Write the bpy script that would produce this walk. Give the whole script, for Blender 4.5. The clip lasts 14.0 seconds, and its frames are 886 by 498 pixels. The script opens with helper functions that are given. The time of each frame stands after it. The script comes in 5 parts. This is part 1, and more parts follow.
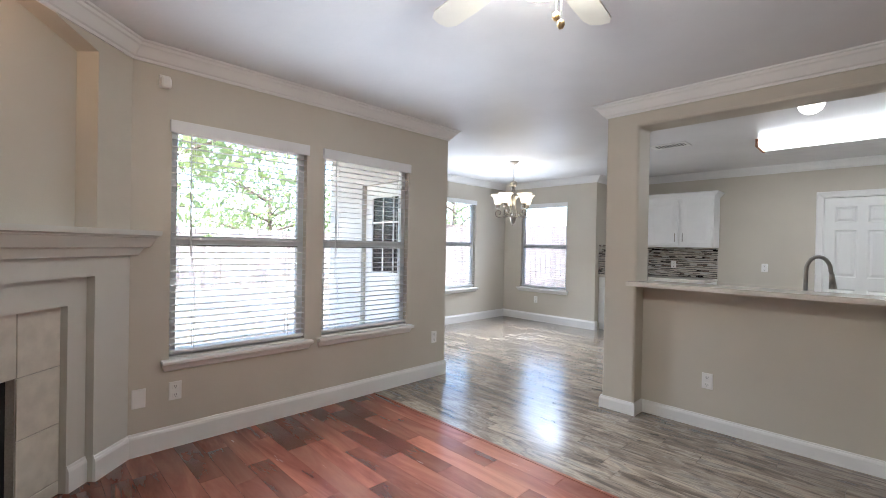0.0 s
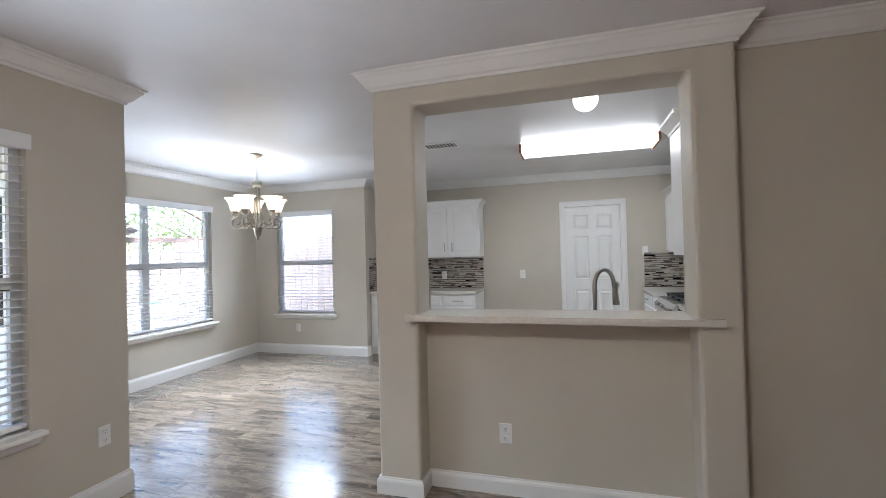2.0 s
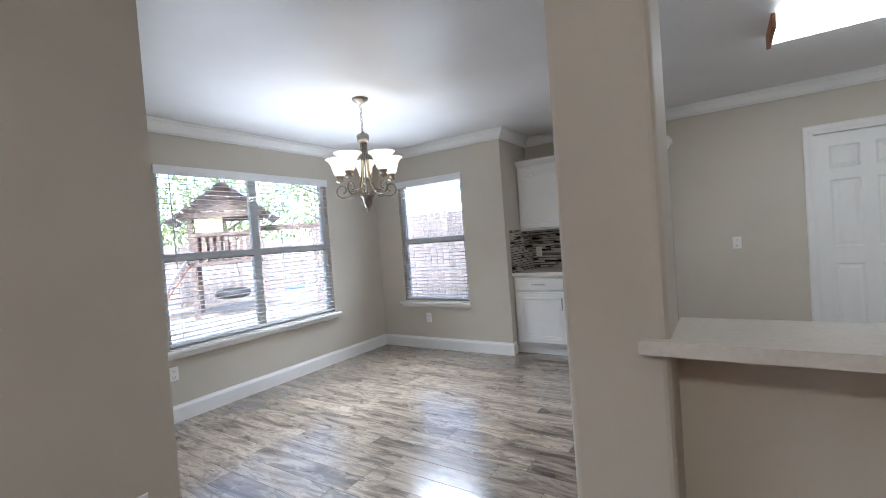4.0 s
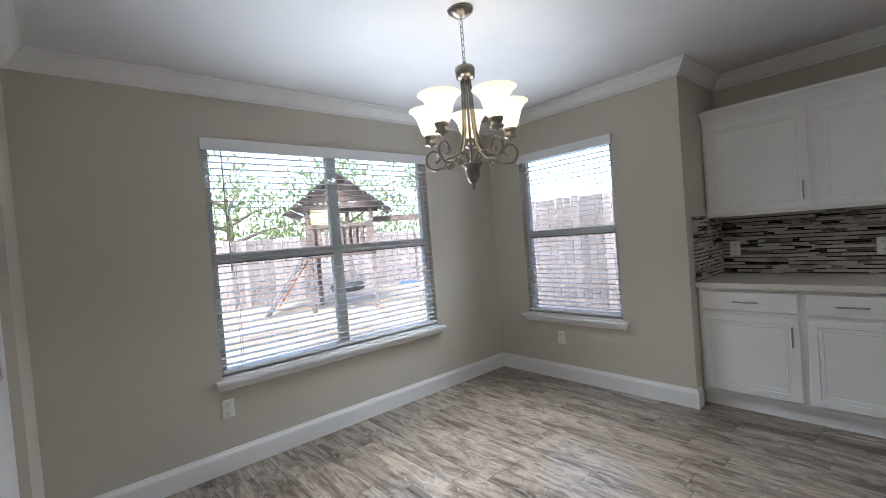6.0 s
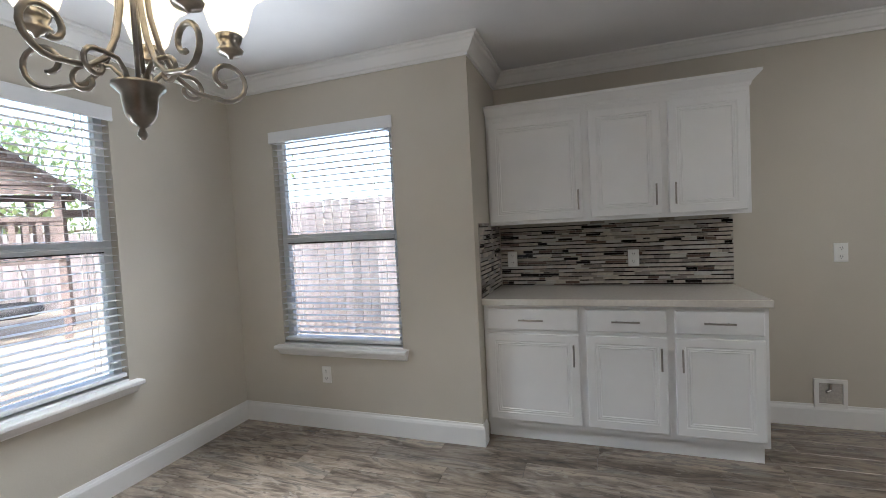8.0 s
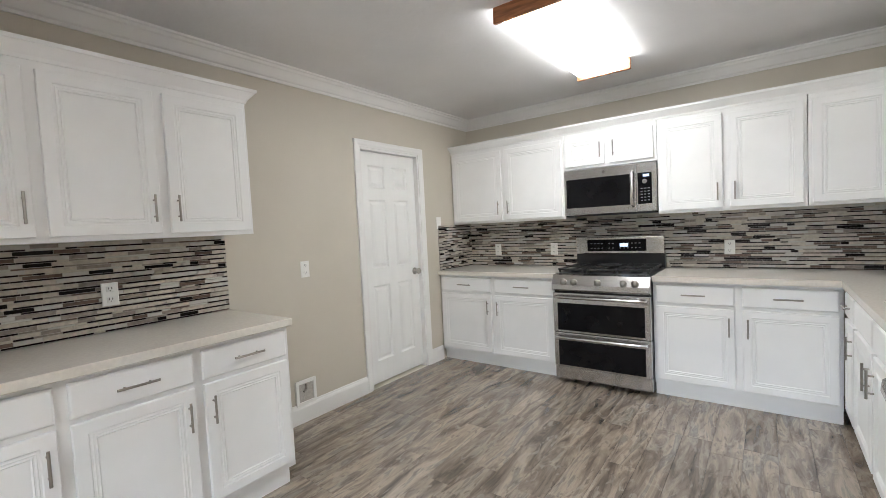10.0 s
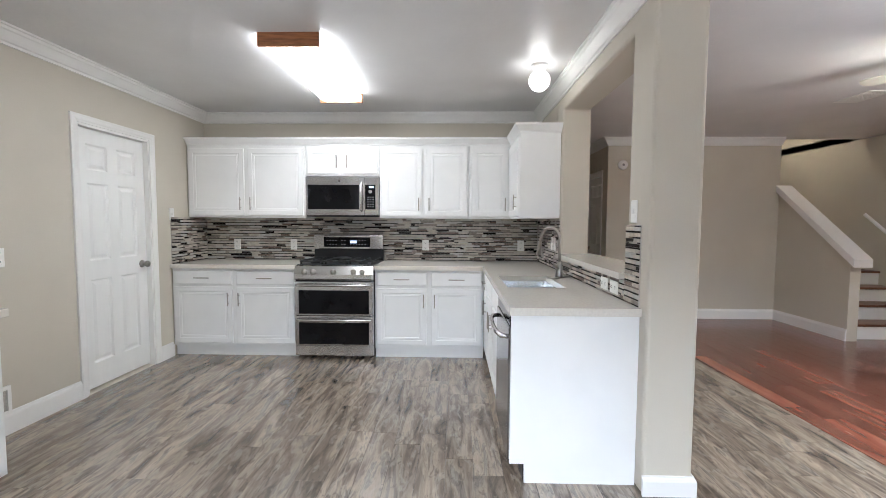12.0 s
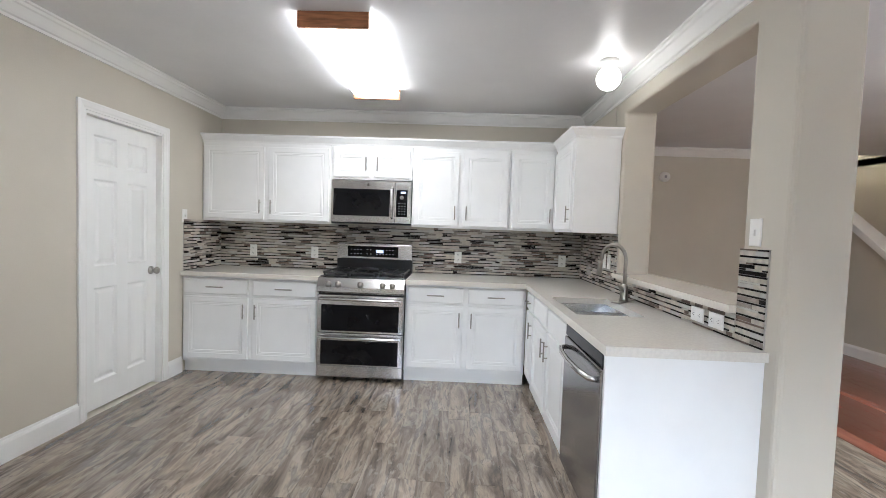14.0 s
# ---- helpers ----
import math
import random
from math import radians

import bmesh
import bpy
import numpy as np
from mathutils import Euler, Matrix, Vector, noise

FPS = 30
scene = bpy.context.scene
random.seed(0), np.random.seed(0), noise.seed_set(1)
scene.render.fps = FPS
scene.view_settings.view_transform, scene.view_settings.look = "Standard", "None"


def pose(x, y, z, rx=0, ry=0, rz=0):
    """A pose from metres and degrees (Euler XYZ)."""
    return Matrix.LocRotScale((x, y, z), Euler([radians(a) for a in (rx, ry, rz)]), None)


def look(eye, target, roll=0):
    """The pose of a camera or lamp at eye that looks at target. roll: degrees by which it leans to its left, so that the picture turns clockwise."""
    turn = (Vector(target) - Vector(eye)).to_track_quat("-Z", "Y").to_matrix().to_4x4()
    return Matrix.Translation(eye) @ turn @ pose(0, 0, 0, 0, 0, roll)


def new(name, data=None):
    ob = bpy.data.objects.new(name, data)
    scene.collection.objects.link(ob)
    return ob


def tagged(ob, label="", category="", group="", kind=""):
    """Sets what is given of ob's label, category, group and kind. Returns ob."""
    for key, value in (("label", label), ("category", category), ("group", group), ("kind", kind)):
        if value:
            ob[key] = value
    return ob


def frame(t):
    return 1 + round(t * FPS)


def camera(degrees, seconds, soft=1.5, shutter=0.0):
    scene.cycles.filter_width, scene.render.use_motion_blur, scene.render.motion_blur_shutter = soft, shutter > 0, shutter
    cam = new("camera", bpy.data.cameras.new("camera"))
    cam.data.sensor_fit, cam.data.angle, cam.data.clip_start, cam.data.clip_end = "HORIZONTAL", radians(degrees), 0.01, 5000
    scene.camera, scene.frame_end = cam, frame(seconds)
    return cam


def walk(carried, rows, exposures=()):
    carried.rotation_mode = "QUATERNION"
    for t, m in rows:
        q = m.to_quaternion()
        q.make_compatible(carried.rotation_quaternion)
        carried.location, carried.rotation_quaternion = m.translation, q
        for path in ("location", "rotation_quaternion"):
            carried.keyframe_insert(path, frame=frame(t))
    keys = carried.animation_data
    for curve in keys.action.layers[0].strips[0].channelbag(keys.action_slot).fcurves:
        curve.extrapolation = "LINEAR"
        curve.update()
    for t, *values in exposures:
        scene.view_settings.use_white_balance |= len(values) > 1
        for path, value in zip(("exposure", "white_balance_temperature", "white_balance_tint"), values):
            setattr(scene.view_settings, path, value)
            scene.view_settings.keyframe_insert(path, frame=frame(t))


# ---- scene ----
# -- levels --
EXPO = [(0.0, 4.59, 5800, 10), (2.0, 4.49, 5750, 10), (4.0, 4.19, 5730, 10), (6.5, 3.66, 5920, 10), (8.0, 3.93, 6040, 10), (8.5, 4.34, 6210, 9), (9.2, 4.74, 6250, 9), (11.3, 4.94, 5900, 10), (14.0, 4.94, 5900, 10)]
SKY = 0.065
SHADE_GLOW, TUBE_GLOW, GLOBE_GLOW, FAN_GLOW = 0.085, 0.70, 0.32, 5.0
CHAND_W = 0.02
UP_W, DOWN_W = 0.65, 1.7
VX, VY = -0.94, 5.53
# -- end levels --
cam = camera(91.3, 14.0, soft=0.8)
PATH = [
    (0, (0.782, 0.252, 1.318), (-0.644, 1.654, 1.305), 1.1),
    (0.5, (0.661, 0.461, 1.333), (-0.45, 2.124, 1.295), -0.2),
    (1, (0.561, 0.741, 1.354), (-0.283, 2.553, 1.285), -0.7),
    (1.5, (0.453, 1.051, 1.385), (-0.29, 2.907, 1.328), -0.7),
    (2, (0.266, 1.364, 1.413), (-0.29, 3.285, 1.439), -1.5),
    (2.5, (0.11, 1.662, 1.407), (-0.448, 3.583, 1.426), -2.7),
    (3, (-0.036, 1.98, 1.409), (-0.725, 3.857, 1.438), -3.0),
    (3.5, (-0.244, 2.302, 1.374), (-1.093, 4.112, 1.392), -3.2),
    (4, (-0.463, 2.575, 1.354), (-1.559, 4.248, 1.307), -4.3),
    (4.2, (-0.547, 2.705, 1.354), (-1.78, 4.279, 1.318), -4.5),
    (6.3, (-1.401, 3.682, 1.398), (-2.91, 4.994, 1.347), -4.6),
    (6.5, (-1.461, 3.743, 1.405), (-2.967, 5.059, 1.357), -4.7),
    (7, (-1.64, 3.937, 1.403), (-3.092, 5.312, 1.37), -4.2),
    (7.5, (-1.745, 4.119, 1.388), (-2.928, 5.731, 1.343), -3.4),
    (8, (-1.815, 4.39, 1.359), (-2.47, 6.277, 1.273), -2.9),
    (8.5, (-1.845, 4.7, 1.341), (-1.743, 6.693, 1.212), -2.7),
    (9, (-1.941, 4.975, 1.341), (-1.176, 6.816, 1.182), -4.1),
    (9.2, (-2.006, 5.033, 1.347), (-1.042, 6.78, 1.2), -4.2),
    (11.3, (-2.739, 4.905, 1.357), (-0.752, 5.128, 1.304), -1.1),
    (11.5, (-2.806, 4.893, 1.353), (-0.811, 5.029, 1.289), -1.1),
    (12, (-2.929, 4.93, 1.328), (-0.934, 4.981, 1.207), 0.3),
    (12.5, (-2.96, 5.129, 1.325), (-0.968, 5.246, 1.185), 1.1),
    (13, (-2.943, 5.326, 1.344), (-0.953, 5.465, 1.204), 0.8),
    (13.5, (-2.82, 5.384, 1.349), (-0.829, 5.509, 1.214), 1.1),
    (14, (-2.544, 5.266, 1.356), (-0.547, 5.327, 1.267), 2.0),
]
walk(cam, [(t, look(eye, target, roll)) for t, eye, target, roll in PATH], EXPO)

# ---- light ----
world = bpy.data.worlds.new("sky")
scene.world = world
world.use_nodes = True
wn = world.node_tree
bg = wn.nodes["Background"]
sky = wn.nodes.new("ShaderNodeTexSky")
sky.sky_type = "NISHITA"
sky.sun_disc = False
sky.sun_elevation, sky.sun_rotation = radians(52), radians(120)
sky.air_density, sky.dust_density = 1.0, 3.0
wn.links.new(sky.outputs[0], bg.inputs[0])
bg.inputs[1].default_value = SKY

sun = new("sun", bpy.data.lights.new("sun", "SUN"))
sun.data.energy, sun.data.angle, sun.data.color = 0.55, radians(20), (1.0, 0.96, 0.9)
sun.matrix_world = look((8, -5, 12), (0, 0, 0))


def bulb(name, at, watts, radius, color=(1.0, 0.94, 0.86)):
    lamp = new(name, bpy.data.lights.new(name, "POINT"))
    lamp.data.energy, lamp.data.shadow_soft_size, lamp.data.color = watts, radius, color
    lamp.location = at
    return lamp


def window_light(at, aim, w, h, watts, wide):
    """Daylight through a window's opening: from the sky down into the room, or thrown up from the ground."""
    lamp = new("window_light", bpy.data.lights.new("window_light", "AREA"))
    lamp.data.shape, lamp.data.size, lamp.data.size_y = "RECTANGLE", w, h
    lamp.data.energy, lamp.data.color, lamp.data.spread = watts, (0.90, 0.95, 1.0), radians(wide)
    lamp.matrix_world = look(at, aim)
    return lamp


for wx, wy, dx, dy, wide, share_w in ((-4.27, 5.18, 1, 0, 1.7, 1.0), (-3.49, 6.88, 0, -1, 0.88, 0.5), (-2.31, 1.39, 1, 0, 0.86, 0.3), (-2.31, 2.455, 1, 0, 0.83, 0.3)):
    window_light((wx, wy, 1.00), (wx + dx, wy + dy, 2.20), wide, 0.25, UP_W * share_w, 80)
    window_light((wx, wy, 1.95), (wx + dx, wy + dy, 0.85), wide, 0.25, DOWN_W * share_w, 75)


# ---- materials ----
def mat(name, color, rough=0.5, metal=0.0, vary=0.06, scale=6.0, bump=0.0, bump_scale=60.0, coat=0.0, island=0.0, stretch=(1, 1, 1), second=None, spec=0.5):
    m = bpy.data.materials.new(name)
    m.use_nodes = True
    t = m.node_tree
    b = t.nodes["Principled BSDF"]
    b.inputs["Roughness"].default_value = rough
    b.inputs["Metallic"].default_value = metal
    b.inputs["Coat Weight"].default_value = coat
    b.inputs["Specular IOR Level"].default_value = spec
    co = t.nodes.new("ShaderNodeTexCoord")
    mp = t.nodes.new("ShaderNodeMapping")
    mp.inputs["Scale"].default_value = stretch
    t.links.new(co.outputs["Object"], mp.inputs[0])
    n = t.nodes.new("ShaderNodeTexNoise")
    n.inputs["Scale"].default_value = scale
    n.inputs["Detail"].default_value = 6
    t.links.new(mp.outputs[0], n.inputs["Vector"])
    r = t.nodes.new("ShaderNodeValToRGB")
    lo = [max(0, c * (1 - vary)) for c in color]
    hi = [min(1, c * (1 + vary)) for c in (second or color)]
    r.color_ramp.elements[0].position, r.color_ramp.elements[1].position = 0.35, 0.65
    r.color_ramp.elements[0].color, r.color_ramp.elements[1].color = (*lo, 1), (*hi, 1)
    t.links.new(n.outputs[0], r.inputs[0])
    out = r.outputs[0]
    if island:
        g = t.nodes.new("ShaderNodeObjectInfo")
        h = t.nodes.new("ShaderNodeHueSaturation")
        mr = t.nodes.new("ShaderNodeMapRange")
        mr.inputs["To Min"].default_value, mr.inputs["To Max"].default_value = 1 - island, 1 + island
        t.links.new(g.outputs["Random"], mr.inputs[0])
        t.links.new(mr.outputs[0], h.inputs["Value"])
        t.links.new(out, h.inputs["Color"])
        out = h.outputs[0]
    t.links.new(out, b.inputs["Base Color"])
    if bump:
        n2 = t.nodes.new("ShaderNodeTexNoise")
        n2.inputs["Scale"].default_value = bump_scale
        n2.inputs["Detail"].default_value = 4
        t.links.new(mp.outputs[0], n2.inputs["Vector"])
        bp = t.nodes.new("ShaderNodeBump")
        bp.inputs["Strength"].default_value = bump
        bp.inputs["Distance"].default_value = 0.004
        t.links.new(n2.outputs[0], bp.inputs["Height"])
        t.links.new(bp.outputs[0], b.inputs["Normal"])
    return m


def plank_mat(name, stops, rough, grain, value=0.25, coat=0.0, fine_mix=0.35, bump=0.12, cracks=0.0):
    """Wood whose figure shifts from piece to piece."""
    m = bpy.data.materials.new(name)
    m.use_nodes = True
    t = m.node_tree
    L = t.links.new
    b = t.nodes["Principled BSDF"]
    co = t.nodes.new("ShaderNodeTexCoord")
    info = t.nodes.new("ShaderNodeObjectInfo")
    off = t.nodes.new("ShaderNodeVectorMath")
    off.operation = "MULTIPLY_ADD"
    off.inputs[1].default_value = (17.0, 31.0, 9.0)
    comb = t.nodes.new("ShaderNodeCombineXYZ")
    for i in range(3):
        L(info.outputs["Random"], comb.inputs[i])
    L(comb.outputs[0], off.inputs[0])
    L(co.outputs["Object"], off.inputs[2])
    mp = t.nodes.new("ShaderNodeMapping")
    mp.inputs["Scale"].default_value = grain
    L(off.outputs[0], mp.inputs[0])
    n = t.nodes.new("ShaderNodeTexNoise")
    n.inputs["Scale"].default_value, n.inputs["Detail"].default_value, n.inputs["Roughness"].default_value = 1.0, 8, 0.62
    n.inputs["Distortion"].default_value = 0.9
    L(mp.outputs[0], n.inputs["Vector"])
    ramp = t.nodes.new("ShaderNodeValToRGB")
    el = ramp.color_ramp.elements
    while len(el) < len(stops):
        el.new(0.5)
    for e, (p, c) in zip(el, stops):
        e.position, e.color = p, (*c, 1)
    L(n.outputs[0], ramp.inputs[0])
    fine = t.nodes.new("ShaderNodeTexNoise")
    fine.inputs["Scale"].default_value, fine.inputs["Detail"].default_value = 5.0, 4
    L(mp.outputs[0], fine.inputs["Vector"])
    mix = t.nodes.new("ShaderNodeMix")
    mix.data_type, mix.blend_type = "RGBA", "OVERLAY"
    mix.inputs[0].default_value = fine_mix
    b.inputs["Coat Weight"].default_value, b.inputs["Coat Roughness"].default_value = coat, 0.16
    base = ramp.outputs[0]
    if cracks:
        # dark weathered checks and pale worn flakes along the grain
        for grain_scale, lo, hi, tone, seed in (((1.5, 11.0, 4.0), 0.60, 0.66, (0.055, 0.045, 0.036, 1), 3.7), ((5.0, 13.0, 4.0), 0.63, 0.68, (0.34, 0.295, 0.245, 1), 8.1), ((9.0, 26.0, 4.0), 0.65, 0.70, (0.075, 0.060, 0.048, 1), 1.3)):
            mq = t.nodes.new("ShaderNodeMapping")
            mq.inputs["Scale"].default_value = grain_scale
            mq.inputs["Location"].default_value = (seed, seed * 2, 0)
            L(off.outputs[0], mq.inputs[0])
            nq = t.nodes.new("ShaderNodeTexNoise")
            nq.inputs["Scale"].default_value, nq.inputs["Detail"].default_value, nq.inputs["Distortion"].default_value = 1.0, 6, 1.6
            L(mq.outputs[0], nq.inputs["Vector"])
            cut = t.nodes.new("ShaderNodeMapRange")
            cut.inputs["From Min"].default_value, cut.inputs["From Max"].default_value, cut.inputs["To Max"].default_value = lo - 0.06, hi - 0.04, cracks
            L(nq.outputs[0], cut.inputs[0])
            lay_ = t.nodes.new("ShaderNodeMix")
            lay_.data_type = "RGBA"
            lay_.inputs[7].default_value = tone
            L(cut.outputs[0], lay_.inputs[0])
            L(base, lay_.inputs[6])
            base = lay_.outputs[2]
    L(base, mix.inputs[6])
    L(fine.outputs[0], mix.inputs[7])
    h = t.nodes.new("ShaderNodeHueSaturation")
    mr = t.nodes.new("ShaderNodeMapRange")
    mr.inputs["To Min"].default_value, mr.inputs["To Max"].default_value = 1 - value, 1 + value
    L(info.outputs["Random"], mr.inputs[0])
    L(mr.outputs[0], h.inputs["Value"])
    L(mix.outputs[2], h.inputs["Color"])
    L(h.outputs[0], b.inputs["Base Color"])
    rr = t.nodes.new("ShaderNodeMapRange")
    rr.inputs["To Min"].default_value, rr.inputs["To Max"].default_value = rough * 0.75, rough * 1.3
    L(fine.outputs[0], rr.inputs[0])
    L(rr.outputs[0], b.inputs["Roughness"])
    bp = t.nodes.new("ShaderNodeBump")
    bp.inputs["Strength"].default_value, bp.inputs["Distance"].default_value = bump, 0.002
    L(fine.outputs[0], bp.inputs["Height"])
    L(bp.outputs[0], b.inputs["Normal"])
    return m


def glow_mat(name, color, strength, base=(0.9, 0.9, 0.88)):
    m = bpy.data.materials.new(name)
    m.use_nodes = True
    b = m.node_tree.nodes["Principled BSDF"]
    b.inputs["Base Color"].default_value = (*base, 1)
    b.inputs["Roughness"].default_value = 0.4
    b.inputs["Emission Color"].default_value = (*color, 1)
    b.inputs["Emission Strength"].default_value = strength
    return m


def glass_mat(name, color=(1, 1, 1), rough=0.0, ior=1.45):
    m = bpy.data.materials.new(name)
    m.use_nodes = True
    b = m.node_tree.nodes["Principled BSDF"]
    b.inputs["Base Color"].default_value = (*color, 1)
    b.inputs["Roughness"].default_value = rough
    b.inputs["IOR"].default_value = ior
    b.inputs["Transmission Weight"].default_value = 1.0
    return m


def frosted(name, base, color, strength):
    """Frosted glass that lets the bulb's light through and glows a little itself."""
    m = glow_mat(name, color, strength, base)
    t = m.node_tree
    tr = t.nodes.new("ShaderNodeBsdfTranslucent")
    tr.inputs[0].default_value = (*base, 1)
    mx = t.nodes.new("ShaderNodeMixShader")
    mx.inputs[0].default_value = 0.35
    t.links.new(t.nodes["Principled BSDF"].outputs[0], mx.inputs[1])
    t.links.new(tr.outputs[0], mx.inputs[2])
    t.links.new(mx.outputs[0], t.nodes["Material Output"].inputs[0])
    return m


WALL = mat("beige_wall_paint", (0.58, 0.535, 0.455), 0.6, vary=0.03, scale=1.5, bump=0.12, bump_scale=110)
CEIL = mat("ceiling_paint", (0.72, 0.71, 0.71), 0.36, vary=0.03, scale=2, bump=0.30, bump_scale=30, spec=0.5)
TRIM = mat("white_trim_paint", (0.82, 0.81, 0.79), 0.35, vary=0.02, scale=3)
CAB = mat("white_cabinet_paint", (0.84, 0.84, 0.83), 0.38, vary=0.02, scale=4, bump=0.03, bump_scale=90)
DOORW = mat("white_door_paint", (0.83, 0.83, 0.81), 0.35, vary=0.02, scale=3, bump=0.05, bump_scale=70, stretch=(4, 4, 0.5))
STONE = mat("beige_quartz", (0.72, 0.685, 0.62), 0.12, vary=0.035, scale=70, bump=0.0)
STEEL = mat("stainless_steel", (0.60, 0.59, 0.58), 0.22, 1.0, vary=0.06, scale=40, stretch=(0.2, 0.2, 8))
SINKSTEEL = mat("satin_sink_steel", (0.55, 0.54, 0.53), 0.26, 1.0, vary=0.1, scale=30)
# Polished stainless whose dark reflection is put into the base colour.
MIRRORDARK_STEEL = mat("steel_with_dark_reflection", (0.30, 0.29, 0.285), 0.16, 1.0, vary=0.08, scale=30, stretch=(0.2, 0.2, 6))
NICKEL = mat("brushed_nickel", (0.36, 0.34, 0.31), 0.3, 1.0, vary=0.08, scale=30)
DARKMETAL = mat("antique_pewter", (0.32, 0.29, 0.25), 0.28, 1.0, vary=0.25, scale=20)
BLACKGLASS = mat("black_glass", (0.006, 0.006, 0.007), 0.08, vary=0.1, spec=0.22)
BLACK = mat("black_enamel", (0.015, 0.015, 0.016), 0.35, vary=0.2)
IRON = mat("cast_iron", (0.02, 0.02, 0.02), 0.6, vary=0.2, bump=0.2)
PLASTIC = mat("white_plastic", (0.85, 0.84, 0.81), 0.35, vary=0.01)
SLOT = mat("dark_slot", (0.03, 0.03, 0.03), 0.6)
GROUT = mat("grey_grout", (0.48, 0.45, 0.41), 0.85, vary=0.1, scale=90)
FLOORBED = mat("floor_joint", (0.17, 0.145, 0.12), 0.8, vary=0.2, scale=40)
TILE_F = plank_mat("wood_look_tile", [(0.34, (0.085, 0.066, 0.050)), (0.42, (0.16, 0.127, 0.098)), (0.50, (0.245, 0.195, 0.150)), (0.57, (0.32, 0.262, 0.205)), (0.62, (0.185, 0.158, 0.13)), (0.70, (0.285, 0.245, 0.205))], 0.21, (1.8, 9.0, 4.0), value=0.17, coat=0.5, fine_mix=0.25, cracks=0.5)
WOOD_F = plank_mat("red_hardwood", [(0.3, (0.085, 0.018, 0.011)), (0.5, (0.19, 0.060, 0.038)), (0.7, (0.28, 0.112, 0.070))], 0.24, (0.8, 5.0, 4.0), value=0.40, coat=0.4, fine_mix=0.2)
OAK = mat("oak_end", (0.30, 0.12, 0.05), 0.45, vary=0.3, scale=8, stretch=(1, 1, 9))
BLIND = mat("white_blind_slat", (0.80, 0.80, 0.80), 0.4, vary=0.01)
VINYL = mat("white_vinyl_frame", (0.80, 0.82, 0.83), 0.4, vary=0.03)
GLASS = glass_mat("window_glass")
FPAINT = mat("mantel_paint", (0.60, 0.585, 0.53), 0.45, vary=0.02, scale=3)
FTILE = mat("cream_stone_tile", (0.60, 0.56, 0.48), 0.5, vary=0.08, scale=12, bump=0.05, island=0.05)
FIREBLACK = mat("matte_black", (0.006, 0.006, 0.006), 0.9)
FANW = mat("cream_fan_paint", (0.68, 0.66, 0.58), 0.45, vary=0.03)
TREAD = mat("brown_tread", (0.16, 0.07, 0.04), 0.4, vary=0.25, scale=6, stretch=(6, 1, 1))
WARMGLASS = frosted("lit_frosted_shade", (0.92, 0.86, 0.74), (1.0, 0.86, 0.62), SHADE_GLOW)
TUBEGLOW = glow_mat("lit_diffuser", (1.0, 0.98, 0.94), TUBE_GLOW)
GLOBEGLOW = glow_mat("lit_globe", (1.0, 0.95, 0.86), GLOBE_GLOW)
FANGLOW = glow_mat("lit_fan_bowl", (1.0, 0.92, 0.78), FAN_GLOW)
KNOBWOOD = mat("pale_wood_ball", (0.62, 0.45, 0.22), 0.4, vary=0.1)
LCD = glow_mat("clock_display", (0.6, 0.75, 1.0), 0.06, (0.02, 0.02, 0.03))
BAR = mat("grey_print", (0.30, 0.30, 0.30), 0.5)
STICKS = [mat("black_glass_stick", (0.010, 0.008, 0.008), 0.2, vary=0.3, spec=0.25), mat("brown_stone_stick", (0.13, 0.085, 0.065), 0.35, vary=0.25, scale=30),
          mat("beige_stone_stick", (0.50, 0.45, 0.38), 0.45, vary=0.15, scale=40), mat("taupe_stone_stick", (0.27, 0.23, 0.20), 0.4, vary=0.2, scale=40),
          mat("pale_glass_stick", (0.56, 0.545, 0.51), 0.15, vary=0.08, scale=20)]
DIRT = mat("dry_dirt", (0.27, 0.215, 0.16), 0.95, vary=0.22, scale=0.8, second=(0.33, 0.27, 0.20), bump=0.5, bump_scale=6)
FENCE = mat("weathered_fence_board", (0.24, 0.21, 0.20), 0.85, vary=0.3, scale=5, island=0.3, stretch=(6, 6, 0.6), bump=0.2, bump_scale=20)
PLAYWOOD = mat("weathered_playset_wood", (0.13, 0.10, 0.088), 0.8, vary=0.3, scale=6, island=0.2)
ROOFWOOD = mat("grey_roof_board", (0.22, 0.20, 0.20), 0.8, vary=0.25, scale=4, island=0.2)
ORANGE = mat("orange_slide_plastic", (0.65, 0.22, 0.04), 0.45, vary=0.1)
BLUE = mat("blue_swing_plastic", (0.05, 0.13, 0.45), 0.45, vary=0.1)
YELLOWP = mat("yellow_green_plastic", (0.40, 0.42, 0.22), 0.5)
RUBBER = mat("black_rubber", (0.02, 0.02, 0.022), 0.7)
LEAF = mat("leaf_green", (0.11, 0.15, 0.07), 0.7, vary=0.4, scale=1.5, second=(0.13, 0.16, 0.05))
def translucent_leaf(m, tint, amount):
    t = m.node_tree
    tr = t.nodes.new("ShaderNodeBsdfTranslucent")
    tr.inputs[0].default_value = (*tint, 1)
    mx = t.nodes.new("ShaderNodeMixShader")
    mx.inputs[0].default_value = amount
    t.links.new(t.nodes["Principled BSDF"].outputs[0], mx.inputs[1])
    t.links.new(tr.outputs[0], mx.inputs[2])
    t.links.new(mx.outputs[0], t.nodes["Material Output"].inputs[0])


